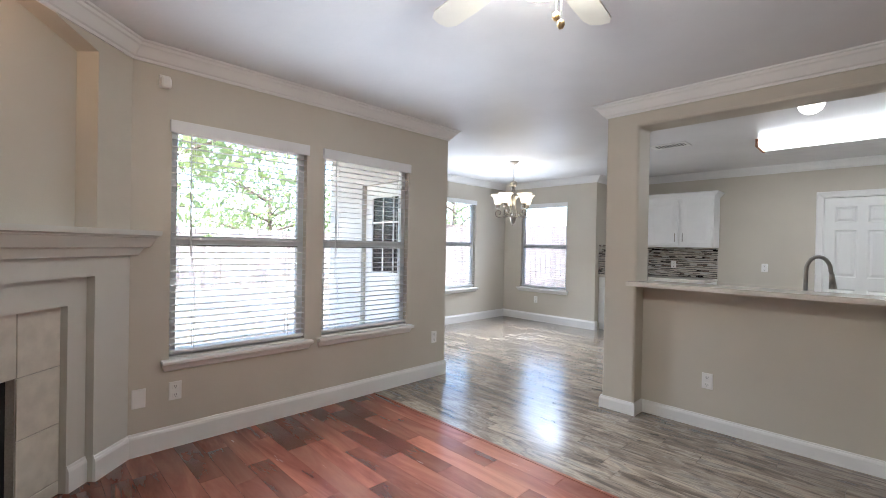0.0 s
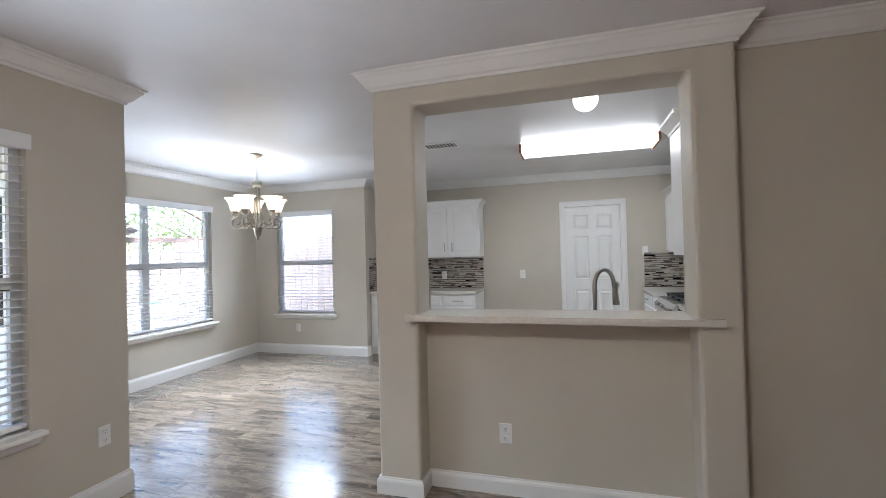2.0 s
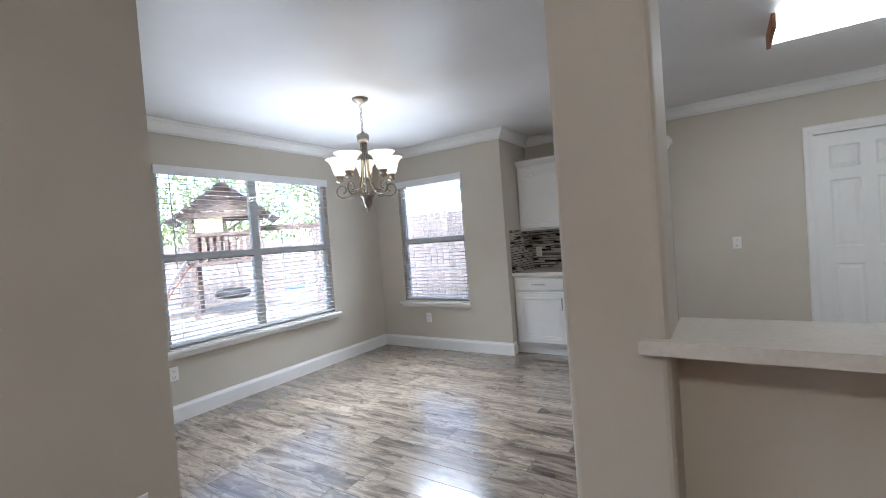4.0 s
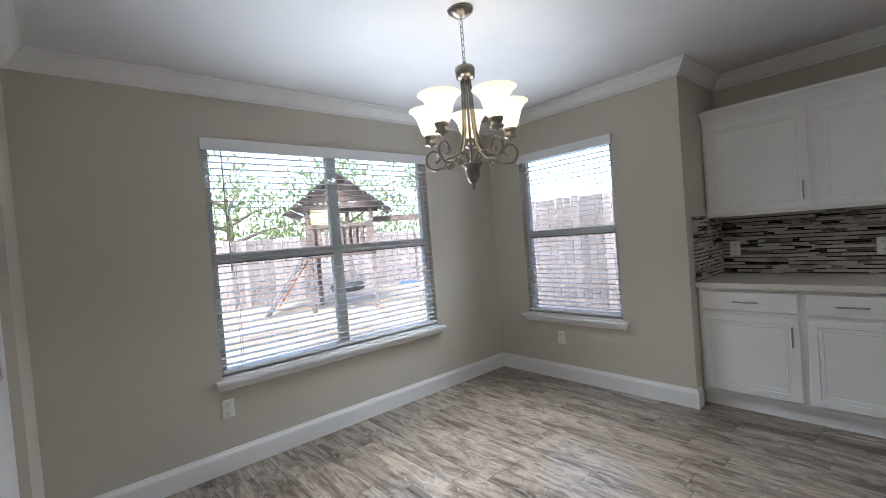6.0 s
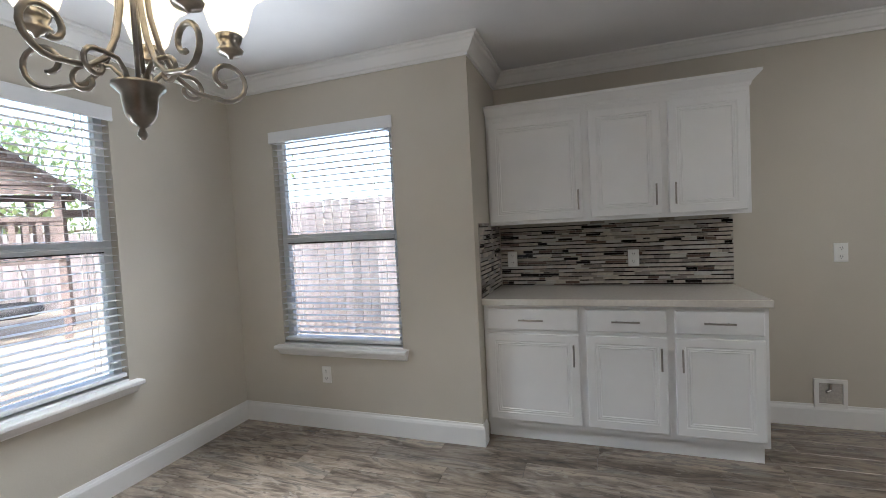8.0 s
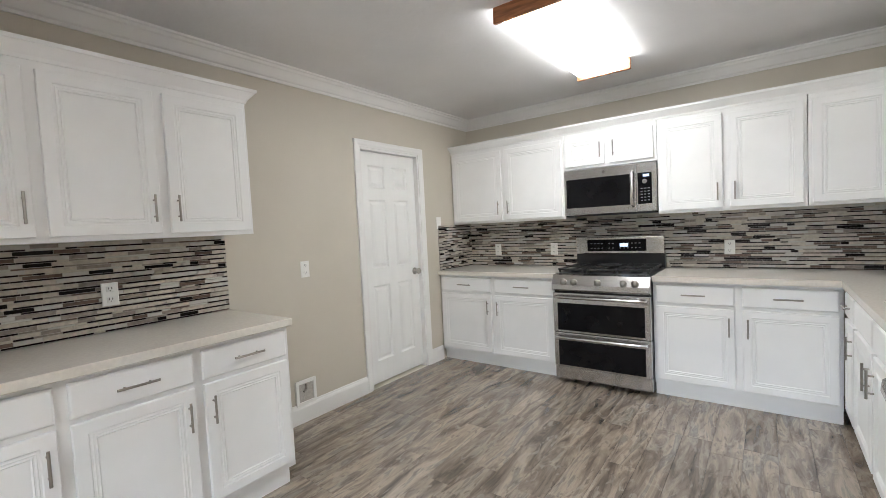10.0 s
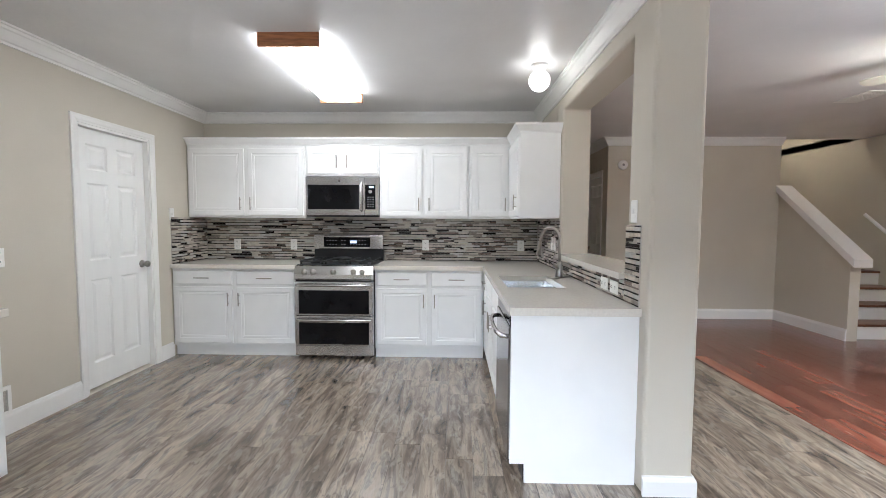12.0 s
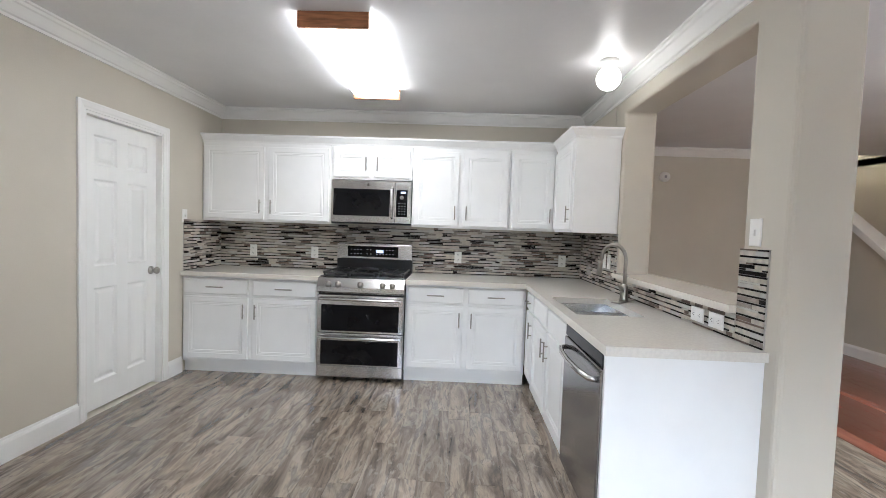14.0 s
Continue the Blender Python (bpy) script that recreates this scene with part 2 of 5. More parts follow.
translucent_leaf(LEAF, (0.34, 0.42, 0.17), 0.62)
BARK = mat("bark", (0.10, 0.075, 0.055), 0.9, vary=0.3, scale=10, bump=0.4)
SIDING = mat("pale_siding", (0.60, 0.59, 0.57), 0.7, vary=0.05, scale=2)
ROOFING = mat("shingle_grey", (0.13, 0.12, 0.12), 0.9, vary=0.3, scale=8)
CONCRETE = mat("patio_concrete", (0.38, 0.36, 0.33), 0.9, vary=0.12, scale=3, bump=0.2)


# ---- mesh helpers ----
def mesh(name, bm, material):
    bmesh.ops.recalc_face_normals(bm, faces=bm.faces)
    me = bpy.data.meshes.new(name)
    bm.to_mesh(me)
    bm.free()
    for mm in (material if isinstance(material, (list, tuple)) else [material]):
        me.materials.append(mm)
    return me


def part(name, bm, material, parent=None, label=""):
    ob = new(name, mesh(name, bm, material))
    if parent:
        ob.parent = parent
    if label:
        ob["label"] = label
    return ob


def share(name, me, parent, m):
    ob = new(name, me)
    ob.parent = parent
    ob.matrix_basis = m
    return ob


def thing(name, label, category, group="", kind="", at=None):
    ob = new(name)
    ob.empty_display_size = 0.05
    if at is not None:
        ob.matrix_basis = at
    return tagged(ob, label, category, group, kind)


def smooth(ob):
    for p in ob.data.polygons:
        p.use_smooth = True
    return ob


def box(bm, x0, y0, z0, x1, y1, z1, bevel=0.0, seg=1):
    x0, x1, y0, y1, z0, z1 = min(x0, x1), max(x0, x1), min(y0, y1), max(y0, y1), min(z0, z1), max(z0, z1)
    r = bmesh.ops.create_cube(bm, size=1, matrix=Matrix.Translation(((x0 + x1) / 2, (y0 + y1) / 2, (z0 + z1) / 2)) @ Matrix.Diagonal((x1 - x0, y1 - y0, z1 - z0, 1)))
    if bevel:
        es = list({e for v in r["verts"] for e in v.link_edges})
        bmesh.ops.bevel(bm, geom=es, offset=bevel, segments=seg, affect="EDGES", profile=0.5)
    return bm


def boxbm(*a, **k):
    return box(bmesh.new(), *a, **k)


def lathe(bm, profile, n=24, m=Matrix()):
    """Turns (radius, height) pairs about z."""
    rings = []
    for r, z in profile:
        rings.append([bm.verts.new(m @ Vector((max(r, 1e-5) * math.cos(2 * math.pi * i / n), max(r, 1e-5) * math.sin(2 * math.pi * i / n), z))) for i in range(n)])
    for a, b in zip(rings, rings[1:]):
        for i in range(n):
            bm.faces.new((a[i], a[(i + 1) % n], b[(i + 1) % n], b[i]))
    bm.faces.new(rings[0][::-1])
    bm.faces.new(rings[-1])
    return bm


def tube(bm, pts, radius, n=8):
    """A round bar along points; radius may be a number or a list."""
    pts = [Vector(p) for p in pts]
    rad = radius if isinstance(radius, (list, tuple)) else [radius] * len(pts)
    up = Vector((0, 0, 1))
    rings = []
    last = None
    for i, p in enumerate(pts):
        d = (pts[min(i + 1, len(pts) - 1)] - pts[max(i - 1, 0)]).normalized()
        if last is None:
            a = d.orthogonal().normalized()
        else:
            a = (last - d * last.dot(d)).normalized()
        last = a
        b = d.cross(a)
        rings.append([bm.verts.new(p + rad[i] * (math.cos(2 * math.pi * k / n) * a + math.sin(2 * math.pi * k / n) * b)) for k in range(n)])
    for r, s in zip(rings, rings[1:]):
        for k in range(n):
            bm.faces.new((r[k], r[(k + 1) % n], s[(k + 1) % n], s[k]))
    bm.faces.new(rings[0][::-1])
    bm.faces.new(rings[-1])
    return bm


def cells(us, vs, empty, put):
    """A slab on a grid of cells, some left out. put(u, v, side) gives a point; side 0 and 1 are its two faces."""
    bm = bmesh.new()
    memo = {}

    def V(i, j, s):
        if (i, j, s) not in memo:
            memo[i, j, s] = bm.verts.new(put(us[i], vs[j], s))
        return memo[i, j, s]

    def full(i, j):
        if not (0 <= i < len(us) - 1 and 0 <= j < len(vs) - 1):
            return False
        u, v = (us[i] + us[i + 1]) / 2, (vs[j] + vs[j + 1]) / 2
        return not any(a < u < b and c < v < d for a, b, c, d in empty)

    for i in range(len(us) - 1):
        for j in range(len(vs) - 1):
            if not full(i, j):
                continue
            for s in (0, 1):
                bm.faces.new((V(i, j, s), V(i + 1, j, s), V(i + 1, j + 1, s), V(i, j + 1, s)))
            for (di, dj), (a, b) in (((-1, 0), ((i, j), (i, j + 1))), ((1, 0), ((i + 1, j), (i + 1, j + 1))), ((0, -1), ((i, j), (i + 1, j))), ((0, 1), ((i, j + 1), (i + 1, j + 1)))):
                if not full(i + di, j + dj):
                    bm.faces.new((V(*a, 0), V(*b, 0), V(*b, 1), V(*a, 1)))
    return bm


def grid(lo, hi, cuts):
    return sorted({lo, hi, *[c for c in cuts if lo < c < hi]})


def wall(name, axis, a0, a1, face, back, z0, z1, openings=(), material=None, bevel=0.0, label="beige painted drywall wall"):
    """A wall that runs along axis from a0 to a1; openings are (from, to, bottom, top)."""
    us = grid(a0, a1, [c for o in openings for c in o[:2]])
    vs = grid(z0, z1, [c for o in openings for c in o[2:]])
    put = (lambda u, v, s: (u, (face, back)[s], v)) if axis == "x" else (lambda u, v, s: ((face, back)[s], u, v))
    ob = part(name, cells(us, vs, openings, put), material or WALL)
    if bevel:
        b = ob.modifiers.new("round", "BEVEL")
        b.width, b.segments, b.limit_method, b.angle_limit = bevel, 3, "ANGLE", radians(60)
        b.use_clamp_overlap = True
    return tagged(ob, label, "wall", kind="structure")


def sweep(bm, path, profile, closed=False):
    """Carries (out, up) profile points along a flat path, mitred; out is to the left of the way walked."""
    n = len(path)
    P = [Vector(p) for p in path]
    rings = []
    for i in range(n):
        d1 = (P[i] - P[i - 1]).normalized() if (i > 0 or closed) else None
        d2 = (P[(i + 1) % n] - P[i]).normalized() if (i < n - 1 or closed) else None
        d1, d2 = d1 or d2, d2 or d1
        n1, n2 = Vector((-d1.y, d1.x)), Vector((-d2.y, d2.x))
        m = (n1 + n2).normalized()
        k = 1 / max(0.3, m.dot(n1))
        rings.append([bm.verts.new((P[i].x + m.x * k * o, P[i].y + m.y * k * o, h)) for o, h in profile])
    pairs = list(zip(rings, rings[1:])) + ([(rings[-1], rings[0])] if closed else [])
    for a, b in pairs:
        for j in range(len(profile)):
            k = (j + 1) % len(profile)
            bm.faces.new((a[j], a[k], b[k], b[j]))
    if not closed:
        bm.faces.new(rings[0][::-1])
        bm.faces.new(rings[-1])
    return bm


def panel(bm, w, h, steps, back=0.0, x=0.0, z=0.0):
    """A rectangular board in the xz plane facing -y, whose face steps in: (inset, depth in front of the back)."""
    rings = []
    for inset, d in [(0, back)] + list(steps):
        rings.append([bm.verts.new((x + sx, -d, z + sz)) for sx, sz in ((inset, inset), (w - inset, inset), (w - inset, h - inset), (inset, h - inset))])
    for a, b in zip(rings, rings[1:]):
        for k in range(4):
            bm.faces.new((a[k], a[(k + 1) % 4], b[(k + 1) % 4], b[k]))
    bm.faces.new(rings[0])
    bm.faces.new(rings[-1][::-1])
    return bm


FACE = {"+x": 90, "-x": -90, "+y": 180, "-y": 0}


def facing(x, y, z, way):
    """A pose whose -y side looks the given way."""
    return pose(x, y, z, 0, 0, FACE[way])


# ---- structure ----
H = 2.51
XL, YC, XD, YN, XN, YK, XK = -2.39, 3.415, -4.35, 6.96, -2.50, 7.70, 1.85
PY0, PYH, PY1 = 3.76, 3.915, 4.005
PX0, PX1, OX0, OX1 = -0.855, 1.07, -0.592, 0.868
YR, XE, YH, YS, YST = 3.87, 3.20, 2.80, -0.70, 0.45

wall("wall_west_living", "y", 0.55, 3.30, XL, XL - 0.12, -0.2, H, [(0.945, 1.865, 0.565, 2.08), (2.01, 2.90, 0.565, 2.08)])
wall("wall_patio", "x", XD - 0.12, XL, YC, 3.30, -0.2, H, [(-3.72, -2.86, 0.0, 2.04)])
wall("wall_west_dining", "y", YC, YN, XD, XD - 0.12, -0.2, H, [(4.285, 6.105, 0.59, 2.135)])
wall("wall_north_nook", "x", XD - 0.12, XN, YN, YN + 0.12, -0.2, H, [(-3.965, -3.02, 0.59, 2.11)])
wall("wall_nook_return", "y", YN + 0.12, YK, XN, XN - 0.12, -0.2, H)
wall("wall_north_kitchen", "x", XN - 0.12, XK + 0.12, YK, YK + 0.12, -0.2, H, [(0.216, 0.971, 0.0, 2.055)])
# Unseen box added behind the door: blocks daylight so the gap below stays dark.
wall("light_block_back", "x", 0.0, 1.2, YK + 0.60, YK + 0.70, -0.2, H)
wall("light_block_west", "y", YK + 0.12, YK + 0.60, 0.0, 0.1, -0.2, H)
wall("light_block_east", "y", YK + 0.12, YK + 0.60, 1.1, 1.2, -0.2, H)
tagged(part("light_block_floor", boxbm(0.1, YK + 0.12, -0.05, 1.1, YK + 0.60, -0.004), FLOORBED), "unseen floor of the light-blocking box behind the closed door", "floor", kind="structure")
tagged(part("light_block_ceiling", boxbm(0.0, YK + 0.12, H, 1.2, YK + 0.70, H + 0.1), CEIL), "unseen top of the light-blocking box behind the closed door", "ceiling", kind="structure")
wall("wall_east_kitchen", "y", PY1, YK, XK, XK + 0.12, -0.2, H)
wall("wall_passthrough", "x", PX0, PX1, PY0, PY1, 0.0, H, [(OX0, OX1, -1.0, 2.30)], bevel=0.02, label="beige drywall posts and header round a kitchen pass-through")
wall("wall_half", "x", OX0, OX1, PYH, PY1, 0.0, 1.025, label="beige half wall under the breakfast bar")
wall("wall_north_living", "x", PX1, 5.2, YR, PY1, 0.0, H)
wall("wall_east_living", "y", YST, YH, XE, XE + 0.12, 0.0, H)
wall("wall_hall_south", "x", XE + 0.12, 5.2, YH, YH - 0.12, 0.0, H, [(3.45, 4.19, 0.0, 2.035)])
wall("wall_hall_end", "y", YH - 0.12, YR, 5.2, 5.32, 0.0, H)
wall("wall_stair_side", "x", XE + 0.12, 6.2, YST, YST + 0.12, 0.0, 4.6)
wall("wall_south", "x", -1.0, 6.2, YS, YS - 0.12, -0.2, 4.6)
wall("wall_stair_upper", "x", 3.2, XE + 0.12, YST, YST + 0.12, H + 0.1, 4.6)
wall("wall_stair_end", "y", YS, YST, 6.2, 6.32, 0.0, 4.6)
wall("wall_above_stairs", "y", YS, YST + 0.12, 3.3, 3.2, H + 0.1, 4.6)

# ceiling with the stairwell left open, and the roof slab above
cz = cells(grid(-4.55, 6.35, [3.3, 6.2]), grid(-0.85, 7.85, [YS, YST]), [(3.3, 6.2, YS, YST)], lambda u, v, s: (u, v, (H, H + 0.1)[s]))
tagged(part("ceiling", cz, CEIL), "off-white knockdown-textured drywall ceiling with a soft sheen", "ceiling", kind="structure")
tagged(part("ceiling_stairwell", boxbm(2.9, YS - 0.1, 4.6, 6.35, YST + 0.12, 4.7), CEIL), "off-white ceiling over the stairwell", "ceiling", kind="structure")

floor = tagged(part("floor", boxbm(-4.52, -0.82, -0.12, 6.3, 7.82, -0.008), FLOORBED), "floor of grey-brown wood-look tile and red hardwood", "floor", kind="structure")
tagged(part("trim_floor_strip", boxbm(XL, 2.521, -0.008, XE, 2.539, 0.004), WOOD_F), "thin dark red strip between hardwood and tile", "trim", kind="structure")

CROWN = [(0, H - 0.105), (0.010, H - 0.105), (0.014, H - 0.090), (0.026, H - 0.084), (0.040, H - 0.066), (0.062, H - 0.036), (0.072, H - 0.030), (0.078, H - 0.016), (0.090, H - 0.012), (0.092, H - 0.001), (0, H - 0.001)]
BASE = [(0, 0.0), (0.016, 0.0), (0.016, 0.108), (0.012, 0.122), (0.008, 0.128), (0.006, 0.140), (0, 0.140)]

LOWBASE = [(0, 0.0), (0.016, 0.0), (0.016, 0.074), (0.012, 0.086), (0.008, 0.090), (0.006, 0.100), (0, 0.100)]


def moulding(name, path, profile, label, material=None):
    return tagged(part(name, sweep(bmesh.new(), path, profile), material or TRIM), label, "moulding", kind="structure")


CL = "white painted crown moulding along the ceiling"
BL = "white painted baseboard along the wall"
fp_a, fp_b = (XL, 0.735), (-1.0, -0.65)
moulding("crown_west", [(fp_b[0], fp_b[1]), fp_a, (XL, YC), (XD, YC), (XD, YN), (XN, YN), (XN, YK), (XK, YK), (XK, PY1), (PX0, PY1), (PX0, PY0), (PX1, PY0), (PX1, YR), (5.2, YR)][::-1], CROWN, CL)
moulding("crown_east", [(5.2, YH), (XE, YH), (XE, YST)][::-1], CROWN, CL)
moulding("baseboard_west", [(XL, 0.72), (XL, YC), (-2.80, YC)][::-1], BASE, BL)
moulding("baseboard_dining", [(-3.78, YC), (XD, YC), (XD, YN), (XN, YN), (XN, YN + 0.08)][::-1], BASE, BL)
moulding("baseboard_kitchen", [(-0.955, YK), (0.156, YK)][::-1], BASE, BL)
moulding("baseboard_kitchen_corner", [(1.031, YK), (1.22, YK)][::-1], BASE, BL)
moulding("baseboard_post", [(PX0, PY1), (PX0, PY0), (OX0, PY0), (OX0, PYH), (OX1, PYH), (OX1, PY0), (PX1, PY0), (PX1, YR), (5.2, YR), (5.2, YH), (4.25, YH)][::-1], LOWBASE, BL)
moulding("baseboard_east", [(3.39, YH), (XE, YH), (XE, YST), (2.06, YST)][::-1], BASE, BL)


# ---- windows ----
def window(name, way, at, w, h, double=False, label="", slat_gap=0.0425, wand=True):
    """A vinyl window with sill, stool and an open white blind. at: the wall face under the opening's middle."""
    m = facing(*at, way)
    win = thing(name, label, "window", kind="structure", at=m)
    x0, x1 = -w / 2, w / 2
    # the frame stands in the depth of the wall, behind the face
    y0, y1 = 0.055, 0.10
    part("window_frame", cells(grid(x0, x1, [x0 + 0.045, x1 - 0.045] + ([-0.04, 0.04] if double else [])), grid(0, h, [0.05, h - 0.045, h / 2 - 0.03, h / 2 + 0.03]),
         [(a, b, c, d) for a, b in (((x0 + 0.045, -0.04), (0.04, x1 - 0.045)) if double else ((x0 + 0.045, x1 - 0.045),)) for c, d in ((0.05, h / 2 - 0.03), (h / 2 + 0.03, h - 0.045))],
         lambda u, v, s: (u, (y0, y1)[s], v)), VINYL, win)
    for a, b in (((x0 + 0.045, -0.04), (0.04, x1 - 0.045)) if double else ((x0 + 0.045, x1 - 0.045),)):
        rail = part("meeting_rail", boxbm(a, y0 - 0.012, h / 2 - 0.028, b, y0, h / 2 + 0.006, 0.003), VINYL, win)
        part("gasket", boxbm(a, y0 - 0.003, h / 2 - 0.036, b, y0 + 0.004, h / 2 - 0.0285), SLOT, win)
        for c, d in ((0.05, h / 2 - 0.03), (h / 2 + 0.03, h - 0.045)):
            p = part("pane", boxbm(a, 0.078, c, b, 0.084, d), GLASS, win)
            p.visible_shadow = False
    sill = [(0, 0.0), (-0.062, 0.0), (-0.066, -0.006), (-0.066, -0.020), (-0.060, -0.026), (-0.030, -0.030), (-0.026, -0.062), (-0.014, -0.072), (0, -0.074)]
    bm = bmesh.new()
    ends = []
    for x, dx in ((x0 - 0.045, 0.0), (x1 + 0.045, 0.0)):
        ends.append([bm.verts.new((x + (0.018 if (z < -0.03 and x < 0) else -0.018 if z < -0.03 else 0), y, z)) for y, z in sill])
    for k in range(len(sill)):
        j = (k + 1) % len(sill)
        bm.faces.new((ends[0][k], ends[0][j], ends[1][j], ends[1][k]))
    bm.faces.new(ends[0][::-1])
    bm.faces.new(ends[1])
    part("window_sill", bm, TRIM, win)
    part("stool", boxbm(x0, 0.0005, 0.0, x1, 0.055, 0.012), TRIM, win)
    blind = thing("window_blind", "open white two-inch slat blind hanging in the window", "blind", "window blinds", at=m)
    part("valance", box(boxbm(x0 - 0.012, -0.022, h - 0.075, x1 + 0.012, -0.010, h + 0.004, 0.003), x0 - 0.012, -0.0098, h - 0.075, x0 - 0.004, -0.0005, h + 0.004), BLIND, blind)
    part("head_rail", boxbm(x0 + 0.006, 0.002, h - 0.045, x1 - 0.006, 0.045, h - 0.002), BLIND, blind)
    me = mesh("slat", boxbm(x0 + 0.008, -0.024, -0.0014, x1 - 0.008, 0.024, 0.0014), BLIND)
    z = 0.085
    k = 0
    while z < h - 0.07:
        s = share("slat", me, blind, pose(0, 0.024, z, 2 + (k % 3) * 0.6, 0, 0))
        z += slat_gap
        k += 1
    part("bottom_rail", boxbm(x0 + 0.008, 0.0, 0.030, x1 - 0.008, 0.05, 0.052, 0.004), BLIND, blind)
    xs = [x0 + 0.14, x1 - 0.14] + ([0.0, ] if double else [])
    for x in xs:
        for y in (-0.001, 0.050):
            part("ladder_cord", boxbm(x - 0.0012, y - 0.0008, 0.05, x + 0.0012, y + 0.0008, h - 0.04), BLIND, blind)
    if wand:
        part("tilt_wand", tube(bmesh.new(), [(x0 + 0.11, -0.006, h - 0.06), (x0 + 0.11, -0.008, h - 0.42), (x0 + 0.115, -0.008, h - 0.86)], 0.0045, 6), VINYL, blind)
    return win


WL = "white vinyl single-hung window with painted sill"
window("window_1", "+x", (XL, 1.405, 0.565), 0.92, 1.515, label=WL)
window("window_2", "+x", (XL, 2.455, 0.565), 0.89, 1.515, label=WL + " looking at the patio")
window("window_3", "+x", (XD, 5.195, 0.59), 1.82, 1.545, True, label="white vinyl double window with painted sill in the dining corner")
window("window_4", "-y", (-3.4925, YN, 0.59), 0.945, 1.52, label=WL + " beside the cabinets", wand=False)


# ---- doors ----
def casing(name, way, at, w, h, depth=0.12):
    c = thing(name, "white painted door casing", "door casing", kind="structure", at=facing(*at, way))
    prof = [(0, 0), (0.060, 0.0), (0.060, 0.014), (0.050, 0.018), (0.022, 0.014), (0.012, 0.010), (0, 0.008)]
    for sx in (-1, 1):
        bm = bmesh.new()
        a = [bm.verts.new((sx * (w / 2 + o), -d, 0.0)) for o, d in prof]
        b = [bm.verts.new((sx * (w / 2 + o), -d, h + o)) for o, d in prof]
        for k in range(len(prof)):
            j = (k + 1) % len(prof)
            bm.faces.new((a[k], a[j], b[j], b[k]))
        bm.faces.new(a)
        bm.faces.new(b)
        part("side_casing", bm, TRIM, c)
        part("jamb", boxbm(sx * (w / 2 - 0.018), 0.0, 0.0, sx * w / 2, depth, h), TRIM, c)
    bm = bmesh.new()
    a = [bm.verts.new((-(w / 2 + o), -d, h + o)) for o, d in prof]
    b = [bm.verts.new((w / 2 + o, -d, h + o)) for o, d in prof]
    for k in range(len(prof)):
        j = (k + 1) % len(prof)
        bm.faces.new((a[k], a[j], b[j], b[k]))
    part("head_casing", bm, TRIM, c)
    part("head_jamb", boxbm(-w / 2 + 0.018, 0.0, h - 0.018, w / 2 - 0.018, depth, h), TRIM, c)
    return c


def six_panel_door(name, way, at, w, h, label, knob_side=1):
    """A closed six-panel door; at: the floor under its middle, on its face."""
    d = thing(name, label, "door", kind="structure", at=facing(*at, way))
    st, mid = 0.105, 0.10
    pw = (w - 2 * st - mid) / 2
    rows = [(0.19, 0.66), (1.00, 0.60), (1.70, 0.20)]
    holes = [(x, x + pw, z, z + hh) for x in (-w / 2 + st, mid / 2) for z, hh in rows]
    leaf = cells(grid(-w / 2, w / 2, [c for o in holes for c in o[:2]]), grid(0, h, [c for o in holes for c in o[2:]]), holes, lambda u, v, s: (u, (0.0, 0.035)[s], v))
    part("leaf", leaf, DOORW, d)
    for x0, x1, z0, z1 in holes:
        b = panel(bmesh.new(), x1 - x0, z1 - z0, [(0, 0.035), (0.012, 0.024), (0.022, 0.024), (0.045, 0.033)], 0.005, x0, z0)
        bmesh.ops.translate(b, verts=b.verts, vec=(0, 0.036, 0))
        part("door_panel", b, DOORW, d)
    kx = knob_side * (w / 2 - 0.06)
    k = part("door_knob", lathe(bmesh.new(), [(0.033, 0), (0.033, 0.006), (0.014, 0.010), (0.012, 0.030), (0.024, 0.038), (0.029, 0.052), (0.024, 0.064), (0.001, 0.068)], 20, pose(kx, 0, 0.925, 90)), NICKEL, d, "satin nickel door knob")
    smooth(k)
    return d


casing("door_casing", "-y", (0.5935, YK, 0), 0.755, 2.055)
six_panel_door("door_1", "-y", (0.5935, YK + 0.045, 0.020), 0.717, 2.014, "closed white six-panel door in the kitchen wall")
casing("door_casing", "+y", (3.82, YH, 0), 0.74, 2.035)
six_panel_door("door_2", "+y", (3.82, YH - 0.045, 0.012), 0.70, 2.0, "closed white six-panel door in the hall", -1)

pd = thing("door_patio", "white half-glazed patio door with divided panes", "door", kind="structure", at=facing(-3.29, 3.335, 0.0, "-y"))
part("leaf", cells(grid(-0.43, 0.43, [-0.30, 0.30]), grid(0.0, 2.04, [1.0, 1.88]), [(-0.30, 0.30, 1.0, 1.88)], lambda u, v, s: (u, (0.0, 0.045)[s], v)), DOORW, pd)
part("pane", boxbm(-0.30, 0.018, 1.0, 0.30, 0.026, 1.88), BLACKGLASS, pd, "dark reflecting pane")
for i in range(1, 3):
    part("muntin", boxbm(-0.30 + 0.2 * i - 0.01, 0.008, 1.0, -0.30 + 0.2 * i + 0.01, 0.0178, 1.88), DOORW, pd)
    part("muntin", boxbm(-0.30, 0.006, 1.0 + 0.293 * i - 0.01, 0.30, 0.0076, 1.0 + 0.293 * i + 0.01), DOORW, pd)
part("lower_panel", panel(bmesh.new(), 0.56, 0.66, [(0, 0.004), (0.03, 0.010), (0.05, 0.006)], 0.0, -0.28, 0.18), DOORW, pd)


